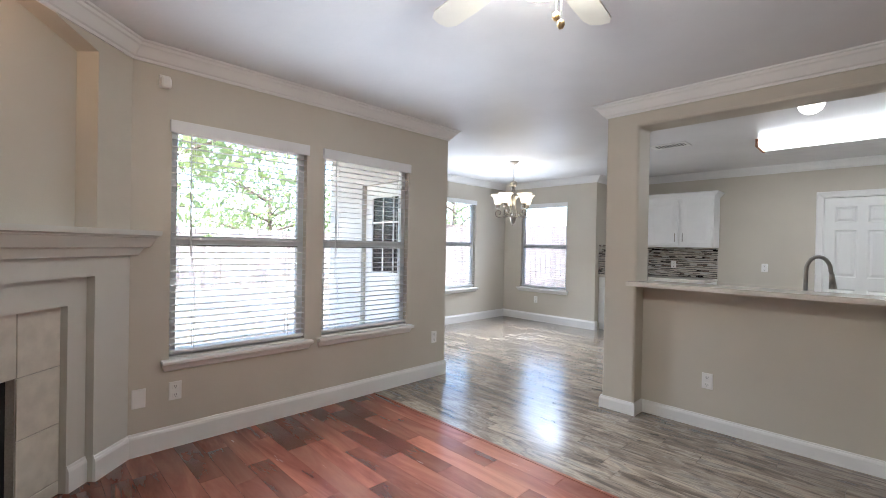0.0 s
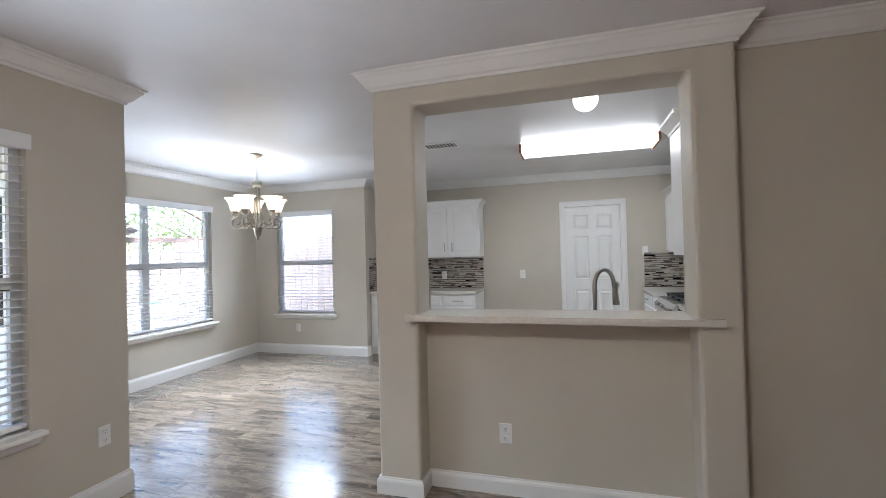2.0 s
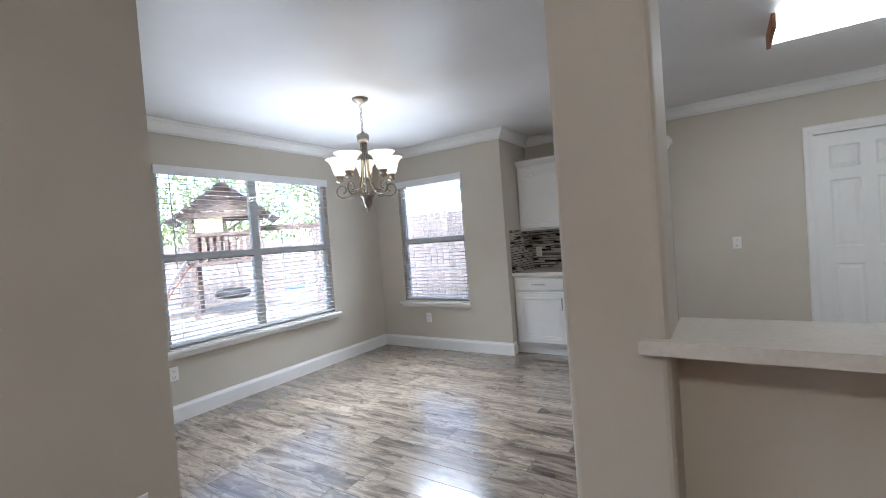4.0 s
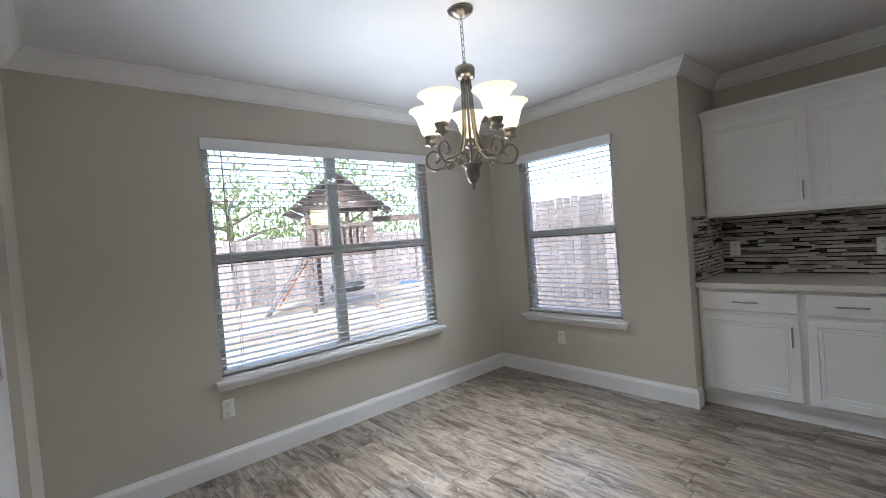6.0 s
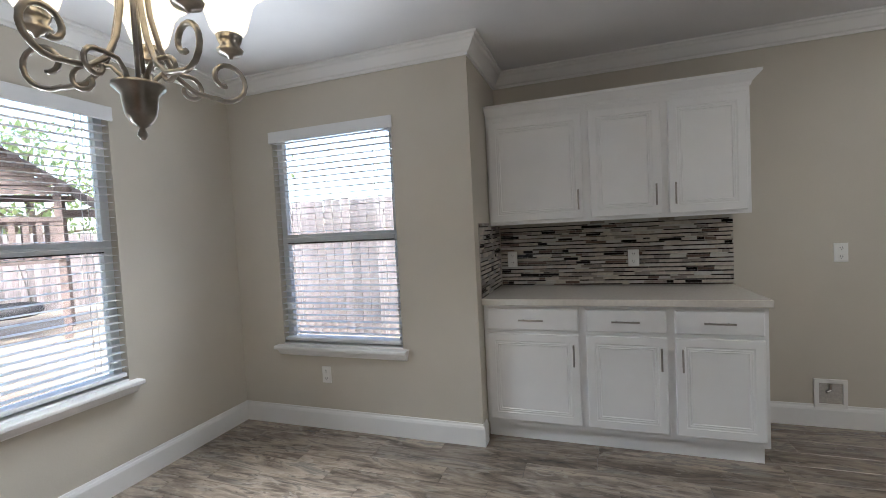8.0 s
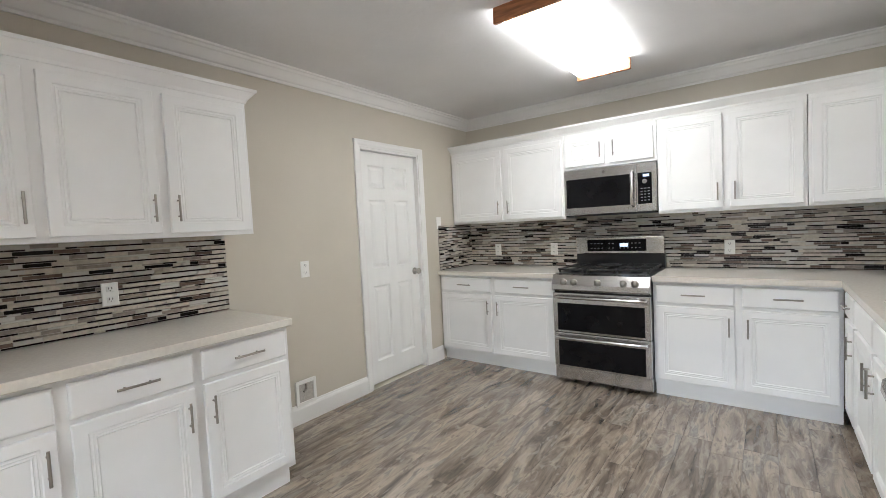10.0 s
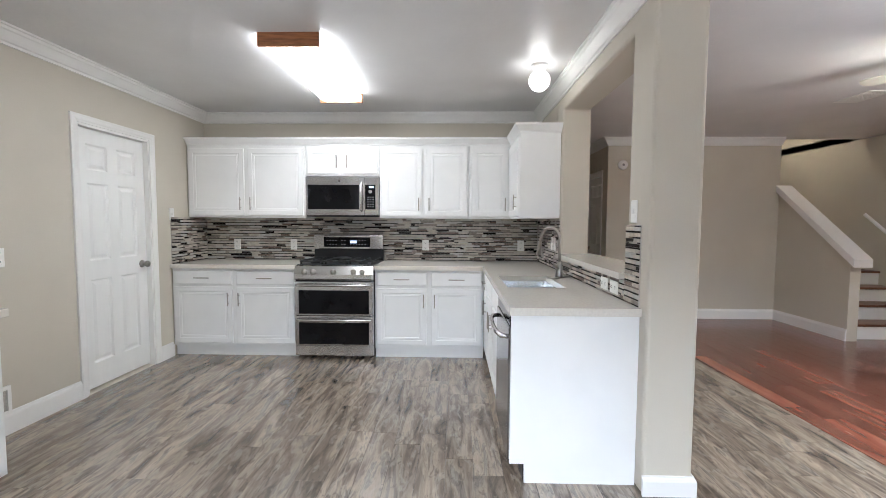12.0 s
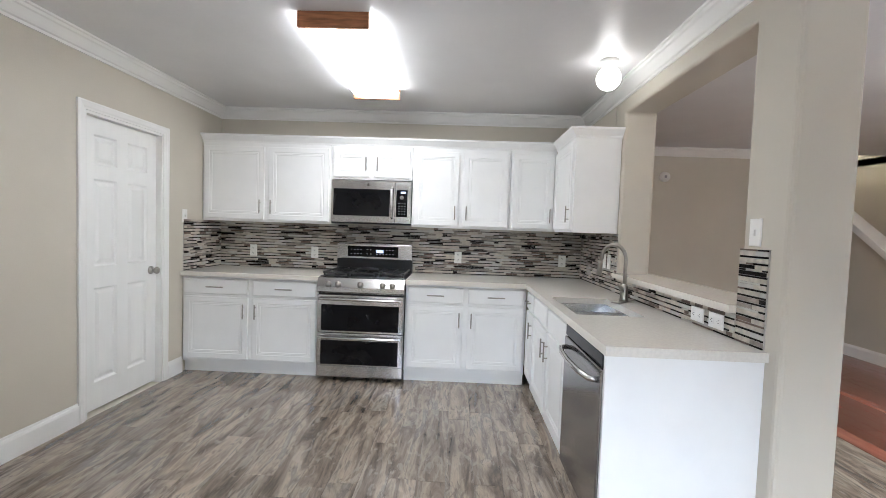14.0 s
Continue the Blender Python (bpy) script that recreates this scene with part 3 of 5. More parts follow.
# ---- outlets and switches ----
def plate(kind, way, at, turn=0, group="wall plates"):
    m = facing(*at, way) @ pose(0, 0, 0, 0, turn, 0)
    lab = {"wall_outlet": "white duplex outlet on the wall", "light_switch": "white rocker light switch on the wall", "blank_plate": "white blank cover plate on the wall"}[kind]
    t = thing(kind, lab, "outlet" if kind == "wall_outlet" else "switch", group, at=m)
    part("cover_plate", panel(bmesh.new(), 0.072, 0.117, [(0, 0.003), (0.004, 0.006)], 0.0005, -0.036, -0.0585), PLASTIC, t)
    if kind == "wall_outlet":
        for z in (-0.027, 0.027):
            s = part("socket", panel(bmesh.new(), 0.034, 0.030, [(0, 0.007), (0.003, 0.0085)], 0.006, -0.017, z - 0.015), PLASTIC, t)
            for x in (-0.0065, 0.0065):
                part("slot", boxbm(x - 0.0013, -0.0092, z - 0.002, x + 0.0013, -0.0086, z + 0.009), SLOT, s)
            part("ground_hole", lathe(bmesh.new(), [(0.0025, 0), (0.0025, 0.0006)], 8, pose(0, -0.0086, z - 0.008, 90)), SLOT, s)
    elif kind == "light_switch":
        part("toggle", panel(bmesh.new(), 0.012, 0.026, [(0, 0.008), (0.003, 0.013)], 0.006, -0.006, -0.013), PLASTIC, t)
    return t


plate("blank_plate", "+x", (XL, 0.788, 0.35))
plate("wall_outlet", "+x", (XL, 0.983, 0.36))
plate("wall_outlet", "+x", (XL, 3.263, 0.40))
plate("wall_outlet", "-y", (-0.118, PYH, 0.355))
plate("wall_outlet", "+x", (XD, 4.30, 0.40))
plate("wall_outlet", "-y", (-3.62, YN, 0.385))
plate("wall_outlet", "-y", (-2.40, YK - 0.012, 1.11))
plate("wall_outlet", "-y", (-1.55, YK - 0.012, 1.10))
plate("wall_outlet", "-y", (-0.378, YK, 1.10))
plate("light_switch", "-y", (1.255, YK, 1.40))
for yy in (7.345, 6.71, 5.245, 4.20):
    plate("wall_outlet", "-x", (XK - 0.012, yy, 1.08))
plate("light_switch", "+y", (-0.675, PY1, 1.39))
plate("wall_outlet", "+y", (-0.30, PY1 + 0.012, 0.968), 90)
plate("wall_outlet", "+y", (-0.46, PY1 + 0.012, 0.968), 90)
plate("light_switch", "+y", (1.02, PY1 + 0.012, 1.14))
plate("light_switch", "+y", (1.13, PY1 + 0.012, 1.14))

wb = thing("water_box", "white recessed refrigerator water outlet box low on the wall", "water box", at=facing(-0.44, YK, 0.215, "-y"))
part("frame", cells(grid(-0.085, 0.085, [-0.062, 0.062]), grid(-0.090, 0.090, [-0.066, 0.066]), [(-0.062, 0.062, -0.066, 0.066)], lambda u, v, s: (u, (-0.014, -0.0005)[s], v)), PLASTIC, wb)
part("back", boxbm(-0.062, -0.004, -0.066, 0.062, -0.001, 0.066), GROUT, wb)
part("valve", tube(bmesh.new(), [(0.0, -0.012, 0.06), (0.0, -0.012, 0.02), (-0.025, -0.016, 0.01)], 0.008), NICKEL, wb)
al = thing("motion_sensor", "small white motion sensor under the crown moulding", "sensor", at=facing(XL, 0.90, 2.31, "+x"))
part("base", boxbm(-0.03, -0.012, -0.04, 0.03, -0.0005, 0.04, 0.004), PLASTIC, al)
part("head", box(bmesh.new(), -0.028, -0.06, -0.045, 0.028, -0.0125, 0.02, 0.012, 2), PLASTIC, al)
sd = thing("smoke_detector", "round white smoke detector high on the wall", "detector", at=facing(XE, 2.60, 2.14, "-x"))
smooth(part("body", lathe(bmesh.new(), [(0.065, 0), (0.065, 0.02), (0.052, 0.034), (0.001, 0.038)], 28, pose(0, -0.0005, 0, 90)), PLASTIC, sd))
part("sensor_ring", lathe(bmesh.new(), [(0.018, 0.0), (0.016, 0.004)], 16, pose(0, -0.0385, 0, 90)), BAR, sd)


# ---- cabinets ----
DOORSTEP = [(0, 0.017), (0.003, 0.020), (0.046, 0.020), (0.050, 0.0165), (0.056, 0.0165), (0.059, 0.0185), (0.064, 0.0165), (0.068, 0.0165), (0.071, 0.0185), (0.076, 0.014)]
DRAWSTEP = [(0, 0.013), (0.006, 0.019), (0.010, 0.020)]


def bar_pull(parent, x, z, upright, length=0.13, y=-0.020):
    bm = bmesh.new()
    a = (0, 0, 1) if upright else (1, 0, 0)
    p = [Vector((x, y - 0.026, z)) + Vector(a) * s * length / 2 for s in (-1, 1)]
    tube(bm, p, 0.0055, 8)
    for s in (-0.3, 0.3):
        q = Vector((x, y - 0.026, z)) + Vector(a) * s * length
        tube(bm, [q, q + Vector((0, 0.0255, 0))], 0.0042, 6)
    return part("bar_pull", bm, NICKEL, parent, "brushed nickel bar pull")


def cab_door(parent, x, z, w, h, pull, high):
    d = part("cabinet_door", panel(bmesh.new(), w, h, DOORSTEP, 0.0005, x, z), CAB, parent)
    if pull:
        bar_pull(d, x + (w - 0.032 if pull > 0 else 0.032), (z + h - 0.12) if high else z + 0.12, True)
    return d


def drawer(parent, x, z, w, h, handle=True):
    d = part("drawer_front", panel(bmesh.new(), w, h, DRAWSTEP, 0.0005, x, z), CAB, parent)
    if handle:
        bar_pull(d, x + w / 2, z + h / 2, False, 0.15)
    return d


def base_cabinet(way, at, w, doors, label, depth=0.60, drawers=True, toe_ends=(0, 0), top=0.868):
    """at: the floor at the left end of its front, seen from the front. doors: (width share, pull side)."""
    c = thing("base_cabinet", label, "cabinet", "base cabinets", at=facing(*at, way))
    part("body", boxbm(0.001, 0.0, 0.10, w - 0.001, depth, top), CAB, c)
    if top < 0.868:
        part("front_rail", boxbm(0.001, 0.0, top, w - 0.001, 0.02, 0.868), CAB, c)
    part("toe_kick", boxbm(toe_ends[0], 0.035, 0.0, w - toe_ends[1], depth, 0.0995), CAB, c)
    x = 0.022
    gap = 0.042
    total = w - 0.044 - gap * (len(doors) - 1)
    for share_, pull in doors:
        dw = total * share_
        if drawers:
            drawer(c, x, 0.712, dw, 0.135, drawers != "false")
        cab_door(c, x, 0.135, dw, 0.555 if drawers else 0.71, pull, True)
        x += dw + gap
    return c


def wall_cabinet(way, at, w, h, doors, label, depth=0.31, gap=0.042, high=False):
    c = thing("wall_cabinet", label, "cabinet", "wall cabinets", at=facing(*at, way))
    part("body", boxbm(0.001, 0.0, 0.0, w - 0.001, depth, h), CAB, c)
    x = 0.022
    total = w - 0.044 - gap * (len(doors) - 1)
    for share_, pull in doors:
        dw = total * share_
        cab_door(c, x, 0.022, dw, h - 0.066, pull, high)
        x += dw + gap
    return c


CB, CT = 1.372, 2.12
CABCROWN = [(0, CT - 0.010), (0.006, CT - 0.010), (0.010, CT + 0.006), (0.022, CT + 0.020), (0.044, CT + 0.046), (0.050, CT + 0.050), (0.052, CT + 0.066), (0, CT + 0.066)]

# cabinets by the dining corner
fy = YK - 0.61
base_cabinet("-y", (XN + 0.004, fy, 0), 1.546, [(0.395, 1), (0.305, 1), (0.30, -1)], "white base cabinet with three drawers over three doors", toe_ends=(0.0, 0.02))
wy = YK - 0.32
wall_cabinet("-y", (XN + 0.004, wy, CB), 1.565, CT - CB, [(0.425, 1), (0.29, 1), (0.285, -1)], "white wall cabinet with three doors over the backsplash")
tagged(part("cabinet_crown", sweep(bmesh.new(), [(XN + 0.005, wy), (XN + 1.569, wy), (XN + 1.569, YK - 0.001)][::-1], CABCROWN), CAB), "white crown along the top of the wall cabinets", "moulding")
tagged(part("countertop", boxbm(XN + 0.002, YK - 0.65, 0.870, -0.938, YK - 0.001, 0.910, 0.004, 2), STONE), "beige speckled quartz countertop on the white cabinets", "countertop")

# stove wall
ex = XK - 0.61
RY0, RY1 = 5.70, 6.46
base_cabinet("-x", (ex, YK - 0.002, 0), YK - 0.004 - RY1, [(0.5, 1), (0.5, -1)], "white base cabinet with two drawers over two doors")
base_cabinet("-x", (ex, RY0 - 0.002, 0), RY0 - 4.64, [(0.5, 1), (0.5, -1)], "white base cabinet beside the range")
ux = XK - 0.32
wall_cabinet("-x", (ux, YK - 0.002, CB), YK - 0.004 - RY1, CT - CB, [(0.5, 1), (0.5, -1)], "white two-door wall cabinet beside the microwave")
wall_cabinet("-x", (ux, RY1 - 0.001, 1.80), RY1 - RY0 - 0.002, CT - 1.80, [(0.5, 1), (0.5, -1)], "short white two-door cabinet over the microwave")
wall_cabinet("-x", (ux, RY0 - 0.002, CB), 0.915, CT - CB, [(0.5, 1), (0.5, -1)], "white two-door wall cabinet")
wall_cabinet("-x", (ux, RY0 - 0.919, CB), 0.42, CT - CB, [(1.0, 1)], "narrow white wall cabinet in the corner")
wall_cabinet("+y", (ux - 0.004, PY1 + 0.355, CB), ux - 0.004 - 0.895, CT - CB, [(1.0, 1)], "white wall cabinet beside the pass-through", depth=0.35)
tagged(part("cabinet_crown", sweep(bmesh.new(), [(ux, YK - 0.001), (ux, PY1 + 0.355), (0.895, PY1 + 0.355), (0.895, PY1 + 0.001)][::-1], CABCROWN), CAB), "white crown along the top of the wall cabinets", "moulding")

# peninsula
py = 4.62
DWX0, DWX1 = -0.755, -0.155
base_cabinet("+y", (ex - 0.03, py, 0), 0.34, [(1.0, 1)], "narrow white base cabinet by the corner")
base_cabinet("+y", (ex - 0.372, py, 0), ex - 0.372 - DWX1 - 0.002, [(0.5, 1), (0.5, -1)], "white sink base cabinet with two doors", drawers="false", top=0.64)
tagged(part("end_panel", cells(grid(PY1 + 0.001, py + 0.02, [py - 0.055]), grid(0.0, 0.868, [0.10]), [(py - 0.055, 9, -1, 0.10)], lambda u, v, s: ((DWX0 - 0.022, DWX0 - 0.002)[s], u, v)), CAB), "white painted end panel of the peninsula", "panel")
SX0, SX1, SY0, SY1 = -0.12, 0.52, 4.20, 4.58
tagged(part("countertop", cells(grid(-0.80, XK - 0.001, [ex - 0.038, SX0, SX1]), grid(PY1 + 0.001, RY0 - 0.003, [4.65, SY0, SY1]), [(-0.80, ex - 0.038, 4.65, 9), (SX0, SX1, SY0, SY1)], lambda u, v, s: (u, v, (0.870, 0.910)[s])), STONE), "beige quartz countertop with a cut-out for the sink", "countertop")
tagged(part("countertop", boxbm(ex - 0.038, RY1 + 0.003, 0.870, XK - 0.001, YK - 0.001, 0.910, 0.003, 2), STONE), "beige quartz countertop beside the range", "countertop")
tagged(part("bar_top", cells(grid(-0.66, 0.98, [OX0 + 0.001, OX1 - 0.001]), grid(3.725, 4.045, [PY0 - 0.001]), [(-9, OX0 + 0.001, PY0 - 0.001, 9), (OX1 - 0.001, 9, PY0 - 0.001, 9)], lambda u, v, s: (u, v, (1.030, 1.065)[s])), STONE), "beige quartz breakfast bar ledge in the pass-through", "countertop")

# sink
sk = thing("kitchen_sink", "stainless double-bowl undermount sink", "sink", at=pose(0, 0, 0.869))
mid = (SX0 + SX1) / 2
for a, b in ((SX0 - 0.01, mid - 0.012), (mid + 0.012, SX1 + 0.01)):
    bm = bmesh.new()
    o = [bm.verts.new(p) for p in ((a, SY0 - 0.01, 0), (b, SY0 - 0.01, 0), (b, SY1 + 0.01, 0), (a, SY1 + 0.01, 0))]
    q = [bm.verts.new(p) for p in ((a + 0.03, SY0 + 0.02, -0.19), (b - 0.03, SY0 + 0.02, -0.19), (b - 0.03, SY1 - 0.02, -0.19), (a + 0.03, SY1 - 0.02, -0.19))]
    for k in range(4):
        bm.faces.new((o[k], o[(k + 1) % 4], q[(k + 1) % 4], q[k]))
    bm.faces.new(q)
    bl = part("bowl", bm, SINKSTEEL, sk)
    so = bl.modifiers.new("wall", "SOLIDIFY")
    so.thickness = 0.002
    part("drain", lathe(bmesh.new(), [(0.04, 0), (0.035, 0.003), (0.001, 0.003)], 20, pose((a + b) / 2, (SY0 + SY1) / 2, -0.1885)), NICKEL, sk)
part("divider", boxbm(mid - 0.012, SY0 - 0.01, -0.06, mid + 0.012, SY1 + 0.01, -0.003, 0.004), STEEL, sk)

fx, fyy = 0.41, 4.12
fa = thing("faucet", "brushed nickel gooseneck pull-down faucet", "faucet", at=pose(fx, fyy, 0.910, 0, 0, -45))
part("base_plate", boxbm(-0.125, -0.03, 0.0005, 0.125, 0.03, 0.008, 0.003), NICKEL, fa)
smooth(part("body", lathe(bmesh.new(), [(0.03, 0.008), (0.027, 0.02), (0.024, 0.09), (0.02, 0.11), (0.014, 0.125)], 20), NICKEL, fa))
arc = [(0, 0, 0.11), (0, 0, 0.27)] + [(0, 0.085 - 0.085 * math.cos(a), 0.285 + 0.10 * math.sin(a)) for a in [i * math.pi / 10 for i in range(11)]] + [(0, 0.178, 0.265)]
smooth(part("gooseneck", tube(bmesh.new(), arc, 0.0125, 12), NICKEL, fa))
smooth(part("spray_head", tube(bmesh.new(), [(0, 0.177, 0.268), (0, 0.180, 0.24), (0, 0.187, 0.165)], [0.014, 0.017, 0.022], 14), NICKEL, fa))
smooth(part("lever", tube(bmesh.new(), [(-0.02, 0, 0.075), (-0.05, 0.0, 0.09), (-0.085, 0.01, 0.125)], [0.011, 0.009, 0.006], 8), NICKEL, fa))

# dishwasher
dw = thing("dishwasher", "stainless steel dishwasher with a curved bar handle", "dishwasher", at=facing(DWX1 - 0.002, py, 0.0, "+y"))
part("tub", boxbm(0.0, 0.02, 0.10, 0.598, 0.58, 0.866), BLACK, dw)
part("door_panel", boxbm(0.002, -0.030, 0.105, 0.596, 0.0195, 0.80, 0.006, 2), MIRRORDARK_STEEL, dw)
part("control_strip", boxbm(0.002, -0.024, 0.804, 0.596, 0.0195, 0.864, 0.003), BLACKGLASS, dw)
part("kick_plate", boxbm(0.0, 0.05, 0.0, 0.598, 0.08, 0.0995), BLACK, dw)
smooth(part("handle", tube(bmesh.new(), [(0.04, -0.03, 0.745), (0.055, -0.062, 0.745), (0.15, -0.080, 0.745), (0.30, -0.086, 0.745), (0.45, -0.080, 0.745), (0.545, -0.062, 0.745), (0.56, -0.03, 0.745)], 0.013, 10), STEEL, dw))

# range
rg = thing("gas_range", "stainless steel double-oven gas range with black glass doors", "range", at=facing(XK - 0.68, RY1 - 0.002, 0.0, "-x"))
RW = RY1 - RY0 - 0.004
part("body", boxbm(0.0, 0.03, 0.03, RW, 0.66, 0.895), BLACK, rg)
part("bottom_panel", boxbm(0.0, 0.0, 0.035, RW, 0.029, 0.135, 0.004), STEEL, rg)
for z0, z1, nm in ((0.14, 0.425, "lower_oven_door"), (0.43, 0.76, "upper_oven_door")):
    d = part(nm, boxbm(0.0, -0.012, z0, RW, 0.029, z1, 0.005, 2), STEEL, rg)
    part("oven_glass", boxbm(0.04, -0.016, z0 + (0.018 if z0 > 0.4 else 0.012), RW - 0.04, -0.0125, z1 - 0.085 if z0 > 0.4 else z1 - 0.062), BLACKGLASS, d)
    zh = z1 - 0.032
    smooth(part("oven_handle", tube(bmesh.new(), [(0.025, -0.012, zh), (0.03, -0.045, zh), (0.08, -0.056, zh), (RW / 2, -0.060, zh), (RW - 0.08, -0.056, zh), (RW - 0.03, -0.045, zh), (RW - 0.025, -0.012, zh)], 0.012, 10), STEEL, d))
bm = bmesh.new()
prof = [(-0.012, 0.775), (-0.030, 0.79), (-0.030, 0.83), (0.01, 0.905), (0.06, 0.912), (0.06, 0.775)]
e0, e1 = [[bm.verts.new((x, y, z)) for y, z in prof] for x in (0.0, RW)]
for k in range(len(prof)):
    j = (k + 1) % len(prof)
    bm.faces.new((e0[k], e0[j], e1[j], e1[k]))
bm.faces.new(e0), bm.faces.new(e1)
part("control_panel", bm, STEEL, rg)
for i, x in enumerate((0.10, 0.185, RW / 2, RW - 0.185, RW - 0.10)):
    smooth(part("burner_knob", lathe(bmesh.new(), [(0.027, 0), (0.027, 0.006), (0.021, 0.010), (0.019, 0.034), (0.001, 0.036)], 18, pose(x, -0.018, 0.858, 118 - 180 + 180)), NICKEL, rg, "nickel burner knob"))
part("cooktop", boxbm(0.0, 0.061, 0.896, RW, 0.60, 0.916, 0.004), BLACK, rg)
for gx in (0.02, RW / 2 - 0.115, RW - 0.25):
    bm = bmesh.new()
    for y in (0.09, 0.32, 0.57):
        box(bm, gx, y - 0.006, 0.938, gx + 0.23, y + 0.006, 0.952)
    for x in (gx + 0.004, gx + 0.115, gx + 0.226):
        box(bm, x - 0.006, 0.085, 0.936, x + 0.006, 0.575, 0.950)
    for x in (gx + 0.01, gx + 0.22):
        for y in (0.095, 0.565):
            box(bm, x - 0.007, y - 0.007, 0.9165, x + 0.007, y + 0.007, 0.94)
    part("grate", bm, IRON, rg)
for x in (0.135, RW / 2, RW - 0.135):
    for y in ((0.20, 0.45) if x != RW / 2 else (0.33,)):
        part("burner", lathe(bmesh.new(), [(0.045, 0.9165), (0.045, 0.926), (0.03, 0.934), (0.001, 0.936)], 18, pose(x, y, 0)), IRON, rg)
part("griddle_lid", lathe(bmesh.new(), [(0.085, 0.953), (0.088, 0.962), (0.06, 0.97), (0.001, 0.972)], 24, pose(RW / 2, 0.35, 0)), IRON, rg)
part("backguard", boxbm(0.0, 0.605, 0.9, RW, 0.665, 1.035), BLACK, rg)
bg_ = part("backguard_panel", boxbm(0.0, 0.585, 1.035, RW, 0.666, 1.19, 0.008, 2), STEEL, rg)
part("display_glass", boxbm(0.11, 0.580, 1.060, RW - 0.14, 0.5845, 1.165), BLACKGLASS, bg_)
for r in range(2):
    for k in range(14):
        if k in (4, 7):
            continue
        part("printed_mark", boxbm(0.14 + 0.032 * k, 0.5786, 1.085 + 0.042 * r, 0.154 + 0.032 * k, 0.5796, 1.091 + 0.042 * r), BAR, bg_)
part("clock", boxbm(RW / 2 + 0.02, 0.5786, 1.10, RW / 2 + 0.09, 0.5796, 1.13), LCD, bg_)

# microwave
mw = thing("microwave", "stainless over-the-range microwave with black glass door", "microwave", at=facing(XK - 0.315, RY1 - 0.002, 1.385, "-x"))
part("case", boxbm(0.0, 0.0, 0.0, RW, 0.31, 0.405), BLACK, mw)
d = part("microwave_door", boxbm(0.001, -0.035, 0.012, RW * 0.80, -0.0005, 0.403, 0.004), STEEL, mw)
part("door_glass", boxbm(0.025, -0.039, 0.075, RW * 0.735, -0.0355, 0.325), BLACKGLASS, d)
smooth(part("door_handle", tube(bmesh.new(), [(RW * 0.765, -0.035, 0.06), (RW * 0.765, -0.065, 0.075), (RW * 0.765, -0.065, 0.325), (RW * 0.765, -0.035, 0.34)], 0.011, 10), STEEL, d))
cp = part("control_panel", boxbm(RW * 0.802, -0.035, 0.012, RW - 0.001, -0.0005, 0.403, 0.004), STEEL, mw)
part("keypad", boxbm(RW * 0.805 + 0.008, -0.0385, 0.075, RW - 0.035, -0.0355, 0.325), BLACKGLASS, cp)
part("clock", boxbm(RW * 0.87, -0.0396, 0.292, RW * 0.93, -0.0388, 0.312), LCD, cp)
part("dial", lathe(bmesh.new(), [(0.018, 0), (0.015, 0.008), (0.001, 0.009)], 18, pose(RW * 0.885, -0.0388, 0.255, 90)), NICKEL, cp)
for r in range(5):
    for k in range(3):
        part("printed_mark", boxbm(RW * 0.845 + 0.026 * k, -0.0396, 0.10 + 0.024 * r, RW * 0.845 + 0.014 + 0.026 * k, -0.0388, 0.106 + 0.024 * r), BAR, cp)
part("badge", lathe(bmesh.new(), [(0.013, 0), (0.013, 0.001)], 18, pose(RW * 0.46, -0.0352, 0.365, 90)), NICKEL, d)


# ---- lamps ----
CX, CY = -2.834, 5.158
HC = H + 0.035
ch = thing("chandelier", "five-arm pewter chandelier with lit frosted glass shades", "chandelier", at=pose(CX, CY, -0.035))
smooth(part("canopy", lathe(bmesh.new(), [(0.065, HC - 0.001), (0.062, HC - 0.012), (0.03, HC - 0.035), (0.008, HC - 0.045)], 24), DARKMETAL, ch))
bm = bmesh.new()
z = HC - 0.05
k = 0
while z > 2.29:
    pts = [(0.009 * math.cos(a) * (k % 2), 0.009 * math.cos(a) * ((k + 1) % 2), z - 0.018 + 0.020 * math.sin(a)) for a in [i * math.pi / 5 for i in range(11)]]
    tube(bm, pts, 0.0022, 5)
    z -= 0.031
    k += 1
part("chain", bm, DARKMETAL, ch)
smooth(part("hub", lathe(bmesh.new(), [(0.006, 2.29), (0.014, 2.275), (0.045, 2.262), (0.050, 2.25), (0.046, 2.205), (0.03, 2.198), (0.006, 2.195)], 24), NICKEL, ch))
smooth(part("finial", lathe(bmesh.new(), [(0.004, 1.648), (0.012, 1.660), (0.006, 1.676), (0.022, 1.688), (0.034, 1.71), (0.040, 1.755), (0.056, 1.772), (0.056, 1.780), (0.01, 1.784)], 24), DARKMETAL, ch))
smooth(part("centre_rod", tube(bmesh.new(), [(0, 0, 1.78), (0, 0, 2.20)], 0.006), NICKEL, ch))


def spiral(c, r0, r1, a0, a1, n=18):
    return [(c[0] + (r0 + (r1 - r0) * i / n) * math.cos(a0 + (a1 - a0) * i / n), 0, c[1] + (r0 + (r1 - r0) * i / n) * math.sin(a0 + (a1 - a0) * i / n)) for i in range(n + 1)]


